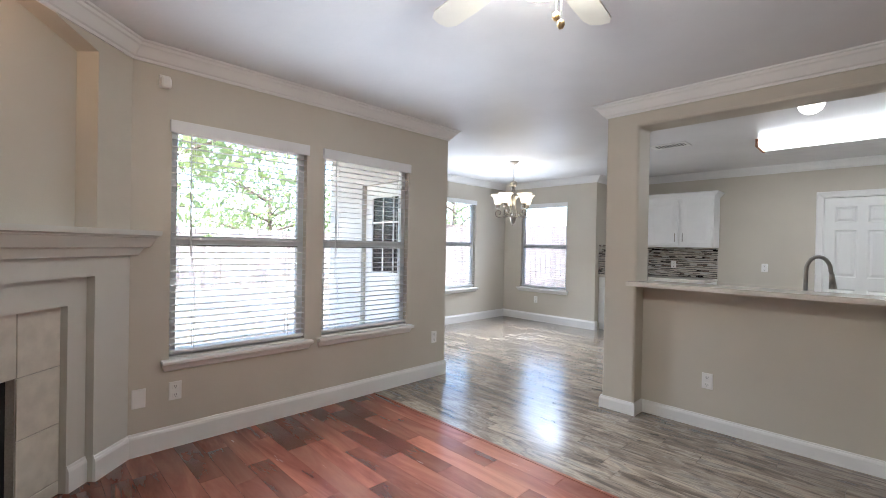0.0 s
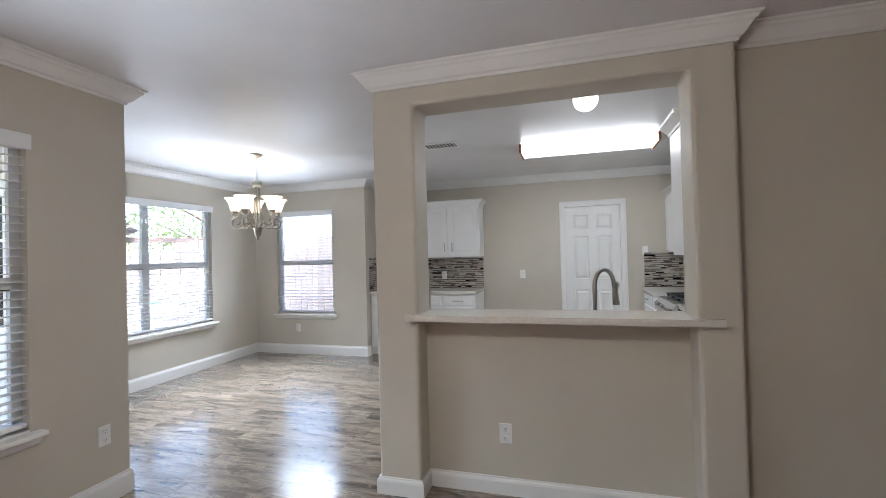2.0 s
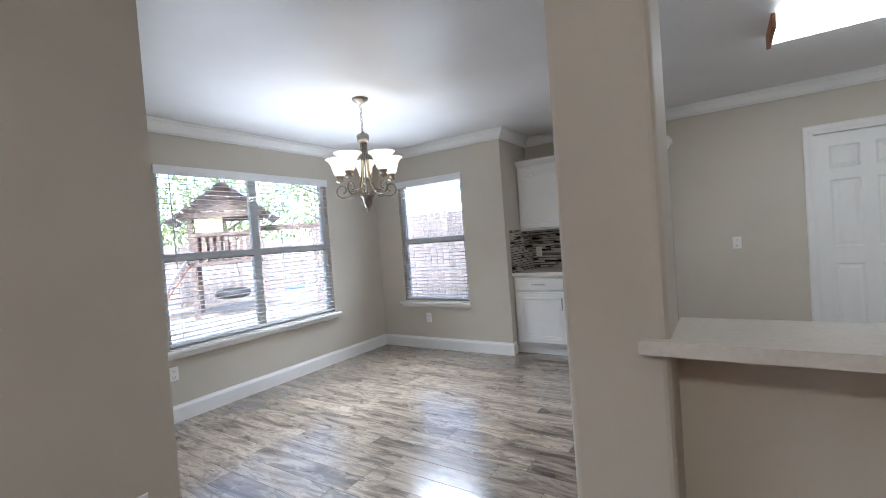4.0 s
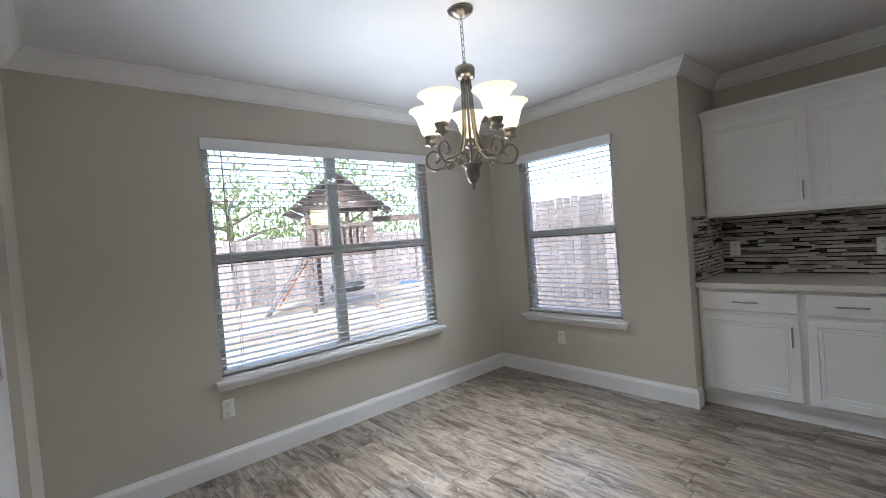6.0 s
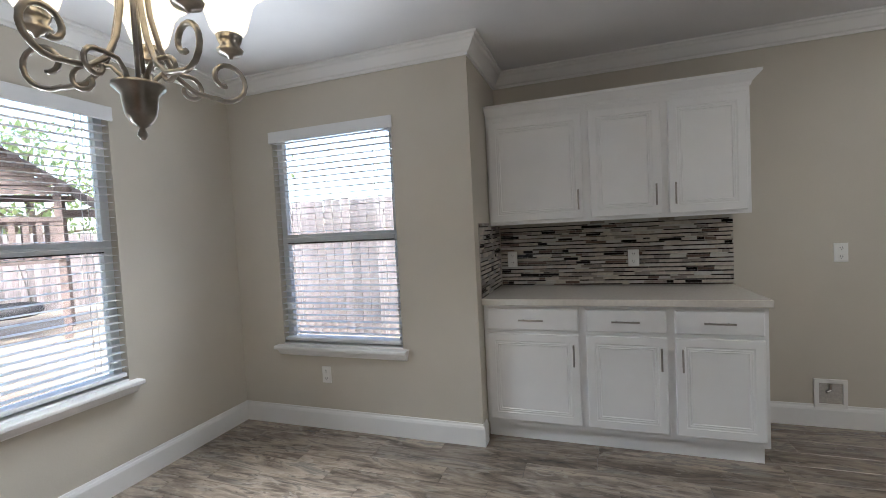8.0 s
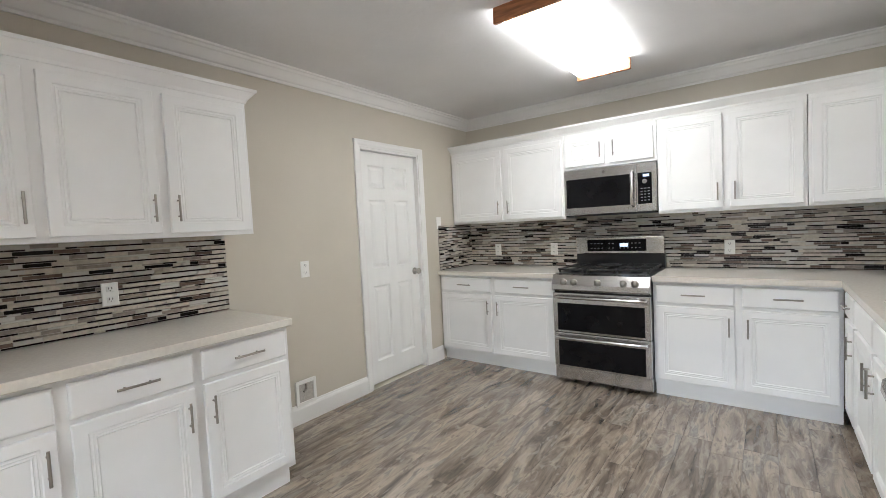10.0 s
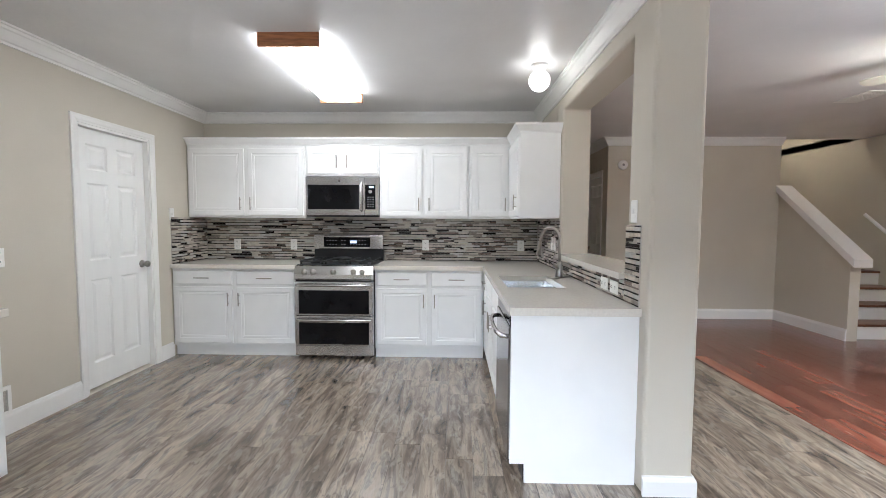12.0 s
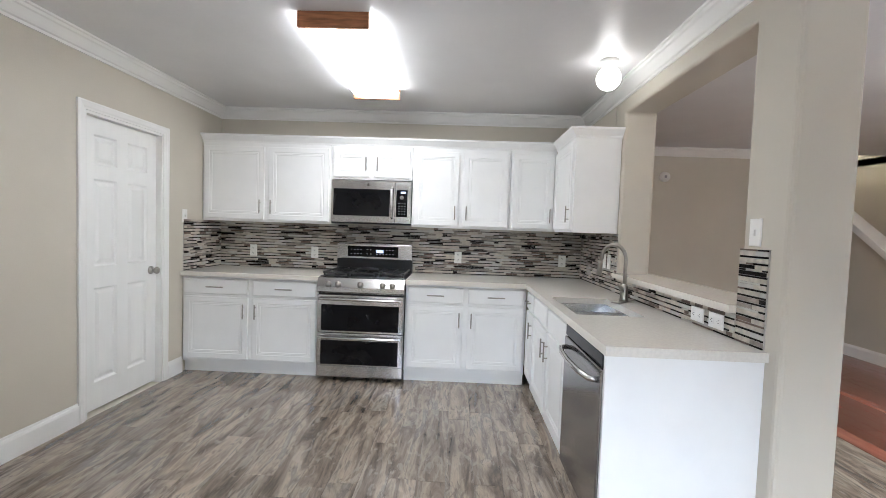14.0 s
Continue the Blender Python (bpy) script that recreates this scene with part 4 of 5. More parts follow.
stem = [(0.022, 0, 2.205), (0.026, 0, 2.06), (0.034, 0, 1.95), (0.05, 0, 1.875), (0.08, 0, 1.815), (0.12, 0, 1.783), (0.165, 0, 1.776)] + spiral((0.200, 1.831), 0.062, 0.018, -2.1, 4.7)
low = [(0.03, 0, 1.775), (0.036, 0, 1.80), (0.056, 0, 1.822), (0.09, 0, 1.825)] + spiral((0.112, 1.789), 0.036, 0.012, 1.9, -3.6, 14)
arm_me = mesh("arm", tube(bmesh.new(), stem, 0.0068, 8), DARKMETAL)
low_me = mesh("scroll", tube(bmesh.new(), low, 0.0058, 8), DARKMETAL)
for me in (arm_me, low_me):
    for p in me.polygons:
        p.use_smooth = True
cup = [(0.005, 1.965), (0.008, 1.972), (0.030, 1.978), (0.034, 1.988), (0.024, 1.998), (0.030, 2.012), (0.034, 2.025), (0.03, 2.028), (0.001, 2.028)]
cup_me = mesh("socket_cup", lathe(bmesh.new(), cup, 18), DARKMETAL)
sh = [(0.032, 2.024), (0.046, 2.045), (0.056, 2.08), (0.066, 2.115), (0.086, 2.145), (0.104, 2.158), (0.101, 2.161), (0.083, 2.148), (0.062, 2.116), (0.052, 2.08), (0.042, 2.047), (0.030, 2.03)]
bmS = bmesh.new()
rings = [[bmS.verts.new((r * math.cos(2 * math.pi * i / 28), r * math.sin(2 * math.pi * i / 28), zz)) for i in range(28)] for r, zz in sh]
for a, b in zip(rings, rings[1:] + rings[:1]):
    for i in range(28):
        bmS.faces.new((a[i], a[(i + 1) % 28], b[(i + 1) % 28], b[i]))
shade_me = mesh("shade", bmS, WARMGLASS)
for me in (cup_me, shade_me):
    for p in me.polygons:
        p.use_smooth = True
for i in range(5):
    turn = 62 + 72 * i
    share("arm", arm_me, ch, pose(0, 0, 0, 0, 0, turn))
    share("scroll", low_me, ch, pose(0, 0, 0, 0, 0, turn + 4))
    ax, ay = 0.215 * math.cos(radians(turn)), 0.215 * math.sin(radians(turn))
    share("socket_cup", cup_me, ch, pose(ax, ay, -0.075))
    share("shade", shade_me, ch, pose(ax, ay, -0.075))
    bulb("chandelier_bulb", (CX + ax, CY + ay, 1.99), CHAND_W, 0.03)

tl = thing("tube_light", "lit fluorescent ceiling light with oak ends and a white diffuser", "ceiling light", at=pose(0.47, 5.975, H))
part("housing", boxbm(-0.63, -0.15, -0.03, 0.63, 0.15, -0.001), PLASTIC, tl)
bm = bmesh.new()
sec = [(-0.185, -0.028), (-0.178, -0.060), (-0.13, -0.078), (0.13, -0.078), (0.178, -0.060), (0.185, -0.028)]
a, b = [[bm.verts.new((x, y, zz)) for y, zz in sec] for x in (-0.63, 0.63)]
for k in range(len(sec)):
    j = (k + 1) % len(sec)
    bm.faces.new((a[k], a[j], b[j], b[k]))
part("diffuser", bm, TUBEGLOW, tl, "glowing white acrylic diffuser")
for x in (-0.655, 0.631):
    part("end_cap", boxbm(x, -0.195, -0.086, x + 0.024, 0.195, -0.001, 0.003), OAK, tl, "oak end board")

gl = thing("globe_light", "lit white globe ceiling lamp", "ceiling light", at=pose(0.40, 4.30, H))
smooth(part("collar", lathe(bmesh.new(), [(0.062, -0.001), (0.060, -0.02), (0.045, -0.034), (0.04, -0.05)], 24), PLASTIC, gl))
bm = bmesh.new()
bmesh.ops.create_uvsphere(bm, u_segments=24, v_segments=16, radius=0.078, matrix=pose(0, 0, -0.118))
smooth(part("globe", bm, GLOBEGLOW, gl))

FX, FY = -0.09, 1.575
fan = thing("ceiling_fan", "cream ceiling fan with a lit bowl and two pull chains", "ceiling fan", at=pose(FX, FY, H))
smooth(part("motor", lathe(bmesh.new(), [(0.07, -0.001), (0.075, -0.04), (0.13, -0.06), (0.145, -0.11), (0.12, -0.16), (0.06, -0.18)], 32), FANW, fan))
smooth(part("light_bowl", lathe(bmesh.new(), [(0.06, -0.181), (0.11, -0.19), (0.12, -0.21), (0.105, -0.25), (0.06, -0.28), (0.001, -0.288)], 32), FANGLOW, fan))
bmb = bmesh.new()
out = [(0.16, -0.035), (0.24, -0.055), (0.45, -0.068), (0.60, -0.066), (0.645, -0.045), (0.655, 0.0), (0.645, 0.045), (0.60, 0.066), (0.45, 0.068), (0.24, 0.055), (0.16, 0.035)]
t0, t1 = [[bmb.verts.new((x, y, zz)) for x, y in out] for zz in (-0.004, 0.004)]
bmb.faces.new(t0[::-1]), bmb.faces.new(t1)
for k in range(len(out)):
    j = (k + 1) % len(out)
    bmb.faces.new((t0[k], t0[j], t1[j], t1[k]))
blade_me = mesh("blade", bmb, FANW)
iron_me = mesh("blade_iron", boxbm(0.10, -0.02, -0.003, 0.22, 0.02, 0.003), FANW)
for i in range(5):
    share("blade", blade_me, fan, pose(0, 0, -0.12, 0, 0, 98 + 72 * i) @ pose(0, 0, 0, 10, 0, 0))
    share("blade_iron", iron_me, fan, pose(0, 0, -0.132, 0, 0, 98 + 72 * i))
for x, y, ln in ((0.035, 0.045, 0.10), (0.07, 0.02, 0.15)):
    part("pull_chain", tube(bmesh.new(), [(x, y, -0.265), (x, y, -0.25 - ln)], 0.0015, 5), NICKEL, fan)
    smooth(part("pull_knob", lathe(bmesh.new(), [(0.003, -0.245 - ln), (0.012, -0.252 - ln), (0.014, -0.264 - ln), (0.008, -0.276 - ln), (0.001, -0.278 - ln)], 14, pose(x, y, 0)), KNOBWOOD, fan))

vt = thing("ceiling_vent", "white slotted air vent in the ceiling", "vent", at=pose(VX, VY, H))
part("frame", cells(grid(-0.19, 0.19, [-0.16, 0.16]), grid(-0.11, 0.11, [-0.08, 0.08]), [(-0.16, 0.16, -0.08, 0.08)], lambda u, v, s: (u, v, (-0.008, -0.001)[s])), PLASTIC, vt)
part("backing", boxbm(-0.16, -0.08, -0.003, 0.16, 0.08, -0.0015), SLOT, vt)
for i in range(9):
    part("slat", boxbm(-0.155 + 0.036 * i, -0.08, -0.008, -0.143 + 0.036 * i, 0.08, -0.004), PLASTIC, vt)
v2 = thing("ceiling_vent", "white air vent in the living room ceiling", "vent", at=pose(1.24, 1.17, H))
part("frame", cells(grid(-0.19, 0.19, [-0.16, 0.16]), grid(-0.11, 0.11, [-0.08, 0.08]), [(-0.16, 0.16, -0.08, 0.08)], lambda u, v, s: (u, v, (-0.008, -0.001)[s])), PLASTIC, v2)
part("backing", boxbm(-0.16, -0.08, -0.003, 0.16, 0.08, -0.0015), GROUT, v2)
for i in range(5):
    part("slat", boxbm(-0.16, -0.072 + 0.032 * i, -0.008, 0.16, -0.056 + 0.032 * i, -0.004), PLASTIC, v2)


# Added fill: an unseen glowing globe that lifts the dark stairwell walls.
stair_fill = thing("globe_light", "added unseen fill globe that brightens the stairwell", "ceiling light", at=pose(4.4, -0.1, 4.6))
smooth(part("collar", lathe(bmesh.new(), [(0.062, -0.001), (0.060, -0.02), (0.045, -0.034), (0.04, -0.05)], 24), PLASTIC, stair_fill))
bm = bmesh.new()
bmesh.ops.create_uvsphere(bm, u_segments=24, v_segments=16, radius=0.10, matrix=pose(0, 0, -0.138))
smooth(part("globe", bm, FANGLOW, stair_fill))


# ---- corner fireplace ----
fp = thing("fireplace", "cream corner fireplace with stepped surround and tiled face", "fireplace", at=pose(XL, 0.735, 0, 0, 0, 135))
# local x runs back along the diagonal as negative; the face looks to -y
FW = 1.958


def fbox(u0, z0, u1, z1, d0, d1, bevel=0.004):
    """A block on the diagonal face: u from the window wall, d in front of the diagonal plane."""
    return boxbm(-u1, -d1, z0, -u0, -d0, z1, bevel)


def surround(u, top, d0, d1, wid, toph):
    return cells(grid(-(FW - u), -u, [-(FW - u - wid), -(u + wid)]), grid(0.0, top, [top - toph]), [(-(FW - u - wid), -(u + wid), -1, top - toph)], lambda a, b, s: (a, (-d0, -d1)[s], b))


part("outer_surround", surround(0.0, 1.225, -0.30, 0.0, 0.255, 0.105), FPAINT, fp)
part("inner_surround", surround(0.2555, 1.1195, -0.30, -0.045, 0.115, 0.147), FPAINT, fp)
part("firebox", cells(grid(-(FW - 0.3706), -0.3706, [-(FW - 0.60), -0.60]), grid(0.0, 0.972, [0.665]), [(-(FW - 0.60), -0.60, -1, 0.665)], lambda a, b, s: (a, (0.30, 0.088)[s], b)), GROUT, fp)
part("firebox_back", fbox(0.601, 0.001, FW - 0.601, 0.664, -0.34, -0.13, 0), FIREBLACK, fp)
for u0, u1, z0, z1 in [(u, u + 0.225, z, zz) for u in (0.372, FW - 0.597) for z, zz in ((0.0, 0.070), (0.0735, 0.366), (0.3695, 0.662), (0.6655, 0.970))] + [(0.6005, 0.977, 0.6675, 0.970), (0.9805, FW - 0.6005, 0.6675, 0.970)]:
    part("tile", fbox(u0, z0 + 0.001, u1, z1, -0.0875, -0.080, 0.002), FTILE, fp)
mant = [(-0.02, 1.226), (0.03, 1.228), (0.045, 1.260), (0.05, 1.270), (0.075, 1.280), (0.105, 1.331), (0.115, 1.337), (0.115, 1.343), (0.135, 1.349), (0.138, 1.377), (-0.02, 1.377)]
bm = bmesh.new()
e0, e1 = [[bm.verts.new((x, -d, zz)) for d, zz in mant] for x in (-FW - 0.0, 0.10)]
for k in range(len(mant)):
    j = (k + 1) % len(mant)
    bm.faces.new((e0[k], e0[j], e1[j], e1[k]))
bm.faces.new(e0), bm.faces.new(e1)
# the shelf's end is cut back along the window wall
bmesh.ops.bisect_plane(bm, geom=bm.verts[:] + bm.edges[:] + bm.faces[:], plane_co=(0.055, 0, 0), plane_no=(1, 0.25, 0), clear_outer=True)
bmesh.ops.holes_fill(bm, edges=bm.edges[:], sides=0)
part("mantel_shelf", bm, FPAINT, fp, "cream moulded mantel shelf")
arch = [(0.25, 2.335), (0.58, 2.42), (FW - 0.58, 2.42), (FW - 0.25, 2.335)]
for poly in [[(0.0, 1.378), (0.25, 1.378), (0.25, H), (0.0, H)], [(FW - 0.25, 1.378), (FW, 1.378), (FW, H), (FW - 0.25, H)]] + [[p, q, (q[0], H), (p[0], H)] for p, q in zip(arch, arch[1:])]:
    bm = bmesh.new()
    f, k_ = [[bm.verts.new((-u, y, zz)) for u, zz in poly] for y in (0.0, 0.12)]
    bm.faces.new(f), bm.faces.new(k_[::-1])
    for k in range(4):
        bm.faces.new((f[k], f[(k + 1) % 4], k_[(k + 1) % 4], k_[k]))
    part("niche_wall", bm, WALL, fp, "beige wall over the mantel with an arched recess")
part("niche_back", boxbm(-FW, 0.121, 1.378, 0.0, 0.2, H), WALL, fp)
part("base_trim", sweep(bmesh.new(), [(-0.2555, -0.0), (0.0, 0.0)], [(-o, h) for o, h in BASE]), TRIM, fp, "white baseboard on the surround")
part("base_trim", sweep(bmesh.new(), [(-0.3705, 0.045), (-0.2555, 0.045)], [(-o, h) for o, h in BASE]), TRIM, fp)
part("filler", boxbm(-FW, 0.345, 0.0, 0.0, 0.40, 1.37), WALL, fp)

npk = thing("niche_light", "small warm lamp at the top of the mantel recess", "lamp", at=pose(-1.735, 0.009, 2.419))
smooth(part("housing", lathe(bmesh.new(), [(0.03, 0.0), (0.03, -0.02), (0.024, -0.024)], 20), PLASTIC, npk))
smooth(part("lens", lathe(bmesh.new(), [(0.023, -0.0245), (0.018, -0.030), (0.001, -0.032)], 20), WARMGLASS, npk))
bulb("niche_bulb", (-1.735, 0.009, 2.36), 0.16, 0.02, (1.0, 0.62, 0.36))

# ---- stairs ----
st = thing("staircase", "carpet-free stairs with brown treads and white risers", "stairs", at=pose(2.16, 0, 0))
for i in range(13):
    part("riser", boxbm(0.255 * i, YS + 0.002, 0.18 * i, 0.255 * (i + 1), YST - 0.12, 0.18 * (i + 1) - 0.028), TRIM, st)
    part("tread", boxbm(0.255 * i - 0.025, YS + 0.002, 0.18 * (i + 1) - 0.028, 0.255 * (i + 1), YST - 0.12, 0.18 * (i + 1), 0.006), TREAD, st)
kw = thing("stair_knee_wall", "beige sloping half wall beside the stairs with a white cap", "half wall", kind="structure")
bm = bmesh.new()
out = [(2.06, 0.0), (XE - 0.001, 0.0), (XE - 0.001, 1.79), (2.06, 0.92)]
a, b = [[bm.verts.new((x, y, zz)) for x, zz in out] for y in (YST - 0.118, YST)]
bm.faces.new(a), bm.faces.new(b[::-1])
for k in range(4):
    bm.faces.new((a[k], a[(k + 1) % 4], b[(k + 1) % 4], b[k]))
part("knee_wall", bm, WALL, kw)
bm = bmesh.new()
out = [(1.97, 0.855), (XE - 0.001, 1.775), (XE - 0.001, 1.865), (1.97, 0.945)]
a, b = [[bm.verts.new((x, y, zz)) for x, zz in out] for y in (YST - 0.16, YST + 0.045)]
bm.faces.new(a), bm.faces.new(b[::-1])
for k in range(4):
    bm.faces.new((a[k], a[(k + 1) % 4], b[(k + 1) % 4], b[k]))
part("cap", bm, TRIM, kw, "white painted sloping cap")
hr = thing("handrail", "white round handrail on the stair wall", "handrail")
part("rail", tube(bmesh.new(), [(2.20, YS + 0.07, 0.78), (3.10, YS + 0.07, 1.47)], 0.021, 10), TRIM, hr)
for x in (2.4, 2.95):
    zr = 0.78 + 0.767 * (x - 2.20)
    part("bracket", tube(bmesh.new(), [(x, YS + 0.001, zr - 0.05), (x, YS + 0.07, zr - 0.015)], 0.007, 6), NICKEL, hr)

# ---- outdoors ----
GZ = -0.16
tagged(part("ground", boxbm(-300, -300, GZ - 0.5, 300, 300, GZ), DIRT), "bare dry dirt yard with patchy straw-coloured grass", "ground", kind="structure")
tagged(part("patio_slab", boxbm(XD, 0.9, GZ, XL - 0.121, 3.299, GZ + 0.10), CONCRETE), "grey concrete patio slab", "patio", kind="structure")
tagged(part("patio_ceiling", boxbm(XD - 0.1, 2.15, 2.42, XL - 0.121, 3.299, 2.55), SIDING), "white patio soffit over the door", "soffit", kind="structure")
tagged(part("patio_siding", cells(grid(XD - 0.12, XL - 0.121, [-3.72, -2.86]), grid(GZ + 0.101, 2.419, [2.04, 0.0]), [(-3.72, -2.86, -9, 2.04)], lambda u, v, s: (u, (3.27, 3.299)[s], v)), SIDING), "pale siding on the patio wall", "siding", kind="structure")


def fence(name, a, b, h, label):
    f = thing(name, label, "fence")
    a, b = Vector(a), Vector(b)
    d = (b - a)
    n = int(d.length / 0.148)
    ang = math.degrees(math.atan2(d.y, d.x))
    me = mesh("board", boxbm(-0.07, -0.009, 0.0, 0.07, 0.009, h, 0.003), FENCE)
    for i in range(n):
        p = a + d * (i + 0.5) / n
        s = share("board", me, f, pose(p.x, p.y, GZ - random.uniform(0.0, 0.05), 0, random.uniform(-0.6, 0.6), ang))
    for z in (0.35, 1.0, h - 0.3):
        part("rail", boxbm(0, 0.0095, z, d.length, 0.05, z + 0.09), FENCE, f).matrix_basis = pose(a.x, a.y, GZ, 0, 0, ang)
    for i in range(int(d.length / 2.4) + 1):
        part("post", boxbm(2.4 * i, 0.051, 0, 2.4 * i + 0.09, 0.14, h - 0.05), FENCE, f).matrix_basis = pose(a.x, a.y, GZ, 0, 0, ang)
    return f


fence("yard_fence", (-14.5, -7.0), (-14.5, 17.5), 1.95, "weathered grey wooden privacy fence at the back of the yard")
fence("side_fence", (-14.4, 17.5), (-9.5, 17.5), 1.95, "weathered grey wooden privacy fence along the far side")
fence("near_fence", (-9.5, 10.2), (0.5, 10.2), 2.1, "weathered wooden privacy fence outside the small window")
fence("cross_fence", (-9.5, 17.5), (-9.5, 10.3), 1.95, "weathered wooden privacy fence between the yards")

ps = thing("playset", "weathered wooden playset with gable roof, slide, ladder and swings", "playset", at=pose(-11.4, 9.0, GZ, 0, 0, 58))
for x in (-0.75, 0.75):
    for y in (-0.75, 0.75):
        part("post", boxbm(x - 0.05, y - 0.05, 0, x + 0.05, y + 0.05, 2.45), PLAYWOOD, ps)
part("deck", boxbm(-0.8, -0.8, 1.30, 0.8, 0.8, 1.38), PLAYWOOD, ps)
for k in range(9):
    for y in (-0.78, 0.78):
        part("baluster", boxbm(-0.7 + 0.165 * k, y - 0.012, 1.381, -0.62 + 0.165 * k, y + 0.012, 2.0), PLAYWOOD, ps)
for y in (-0.78, 0.78):
    part("top_rail", boxbm(-0.8, y - 0.03, 2.001, 0.8, y + 0.03, 2.08), PLAYWOOD, ps)
    bm = bmesh.new()
    for k in range(5):
        w = 0.95 - 0.19 * k
        box(bm, -w, y - 0.012, 2.45 + 0.15 * k, w, y + 0.012, 2.58 + 0.15 * k)
    part("gable_boards", bm, PLAYWOOD, ps)
for s in (-1, 1):
    for k in range(7):
        u0, u1 = k / 7, (k + 1) / 7
        bm = bmesh.new()
        q = [bm.verts.new(p) for p in ((s * 1.25 * (1 - u0), -1.15, 2.32 + 0.95 * u0 + 0.03), (s * 1.25 * (1 - u0), 1.15, 2.32 + 0.95 * u0 + 0.03), (s * 1.25 * (1 - u1), 1.15, 2.32 + 0.95 * u1), (s * 1.25 * (1 - u1), -1.15, 2.32 + 0.95 * u1))]
        r = bmesh.ops.solidify(bm, geom=[bm.faces.new(q)], thickness=0.025)
        part("roof_board", bm, ROOFWOOD, ps)
lad = part("ladder", boxbm(-1.9, -0.70, 0.0, -1.84, -0.20, 0.05), PLAYWOOD, ps, "leaning wooden ladder")
for x in (-0.70, -0.20):
    part("ladder_rail", tube(bmesh.new(), [(-1.9, x, 0.0), (-0.82, x, 1.55)], 0.04, 6), ROOFWOOD, ps)
for k in range(5):
    part("rung", boxbm(-1.72 + 0.19 * k, -0.70, 0.25 + 0.27 * k, -1.62 + 0.19 * k, -0.20, 0.29 + 0.27 * k), ROOFWOOD, ps)
bm = bmesh.new()
tr = [bm.verts.new(p) for p in ((-0.82, 0.05, 1.42), (-0.82, 0.45, 1.42), (-1.75, 0.45, 0.12), (-1.75, 0.05, 0.12))]
bmesh.ops.solidify(bm, geom=[bm.faces.new(tr)], thickness=0.04)
part("slide", bm, ORANGE, ps, "orange plastic slide")
part("panel", boxbm(-0.65, -0.805, 2.09, -0.05, -0.795, 2.44), YELLOWP, ps, "yellow-green plastic panel")
part("swing_beam", boxbm(0.8, -0.05, 2.10, 4.1, 0.05, 2.24), PLAYWOOD, ps)
for y in (-0.95, 0.95):
    part("brace_leg", tube(bmesh.new(), [(4.0, 0, 2.2), (4.05, y, 0)], 0.055, 6), PLAYWOOD, ps)
for x in (1.6, 2.8):
    sw = part("swing_seat", boxbm(x - 0.25, -0.1, 0.45, x + 0.25, 0.1, 0.49, 0.01), BLUE, ps, "blue plastic swing seat")
    for q in (x - 0.24, x + 0.24):
        part("swing_chain", tube(bmesh.new(), [(q, 0, 0.49), (q, 0, 2.1)], 0.008, 5), NICKEL, ps)
ts = thing("tire_swing", "black tire swing hanging under the playset", "tire swing", at=pose(-10.9, 8.75, GZ + 0.55))
bm = bmesh.new()
ring = [[bm.verts.new(((0.30 + 0.11 * math.cos(b)) * math.cos(a), (0.30 + 0.11 * math.cos(b)) * math.sin(a), 0.11 * math.sin(b))) for b in [k * math.pi / 4 for k in range(8)]] for a in [j * math.pi / 10 for j in range(20)]]
for j in range(20):
    for k in range(8):
        bm.faces.new((ring[j][k], ring[(j + 1) % 20][k], ring[(j + 1) % 20][(k + 1) % 8], ring[j][(k + 1) % 8]))
smooth(part("tyre", bm, RUBBER, ts))
part("rope", tube(bmesh.new(), [(0, 0.3, 0.05), (0, 0, 1.4), (0, -0.3, 0.05)], 0.012, 5), NICKEL, ts)


def tree(at, h, spread, seed, label, n=1500):
    rnd = random.Random(seed)
    t = thing("tree", label, "tree", "garden trees", at=pose(*at))
    tr = bmesh.new()
    tube(tr, [(0, 0, 0), (0.08, 0.05, h * 0.25), (0.0, 0.1, h * 0.5), (0.1, 0.0, h * 0.8)], [0.20, 0.15, 0.11, 0.03], 8)
    tips = []
    for k in range(11):
        a, z = rnd.uniform(0, 6.28), h * rnd.uniform(0.28, 0.7)
        r = spread * rnd.uniform(0.6, 1.0)
        e = Vector((r * math.cos(a), r * math.sin(a), z + h * rnd.uniform(0.05, 0.25)))
        tube(tr, [(0.03, 0.05, z), (e.x * 0.5, e.y * 0.5, (z + e.z) / 2 + 0.1), e], [0.07, 0.045, 0.015], 6)
        tips += [e, e * 0.7 + Vector((0, 0, z * 0.3))]
    tips += [Vector((0, 0, h * 0.85)), Vector((0.3, 0.2, h * 0.95))]
    part("trunk", tr, BARK, t)
    cr = bmesh.new()
    for i in range(n):
        c = rnd.choice(tips)
        p = c + Vector((rnd.gauss(0, spread * 0.24), rnd.gauss(0, spread * 0.24), rnd.gauss(0, h * 0.07)))
        q = Euler((rnd.uniform(0, 6), rnd.uniform(0, 6), rnd.uniform(0, 6))).to_matrix()
        s = rnd.uniform(0.07, 0.16)
        cr.faces.new([cr.verts.new(p + q @ Vector(v) * s) for v in ((-1, 0, 0), (0, -0.45, 0.1), (1, 0, 0), (0, 0.45, 0.1))])
    part("crown", cr, LEAF, t)
    return t


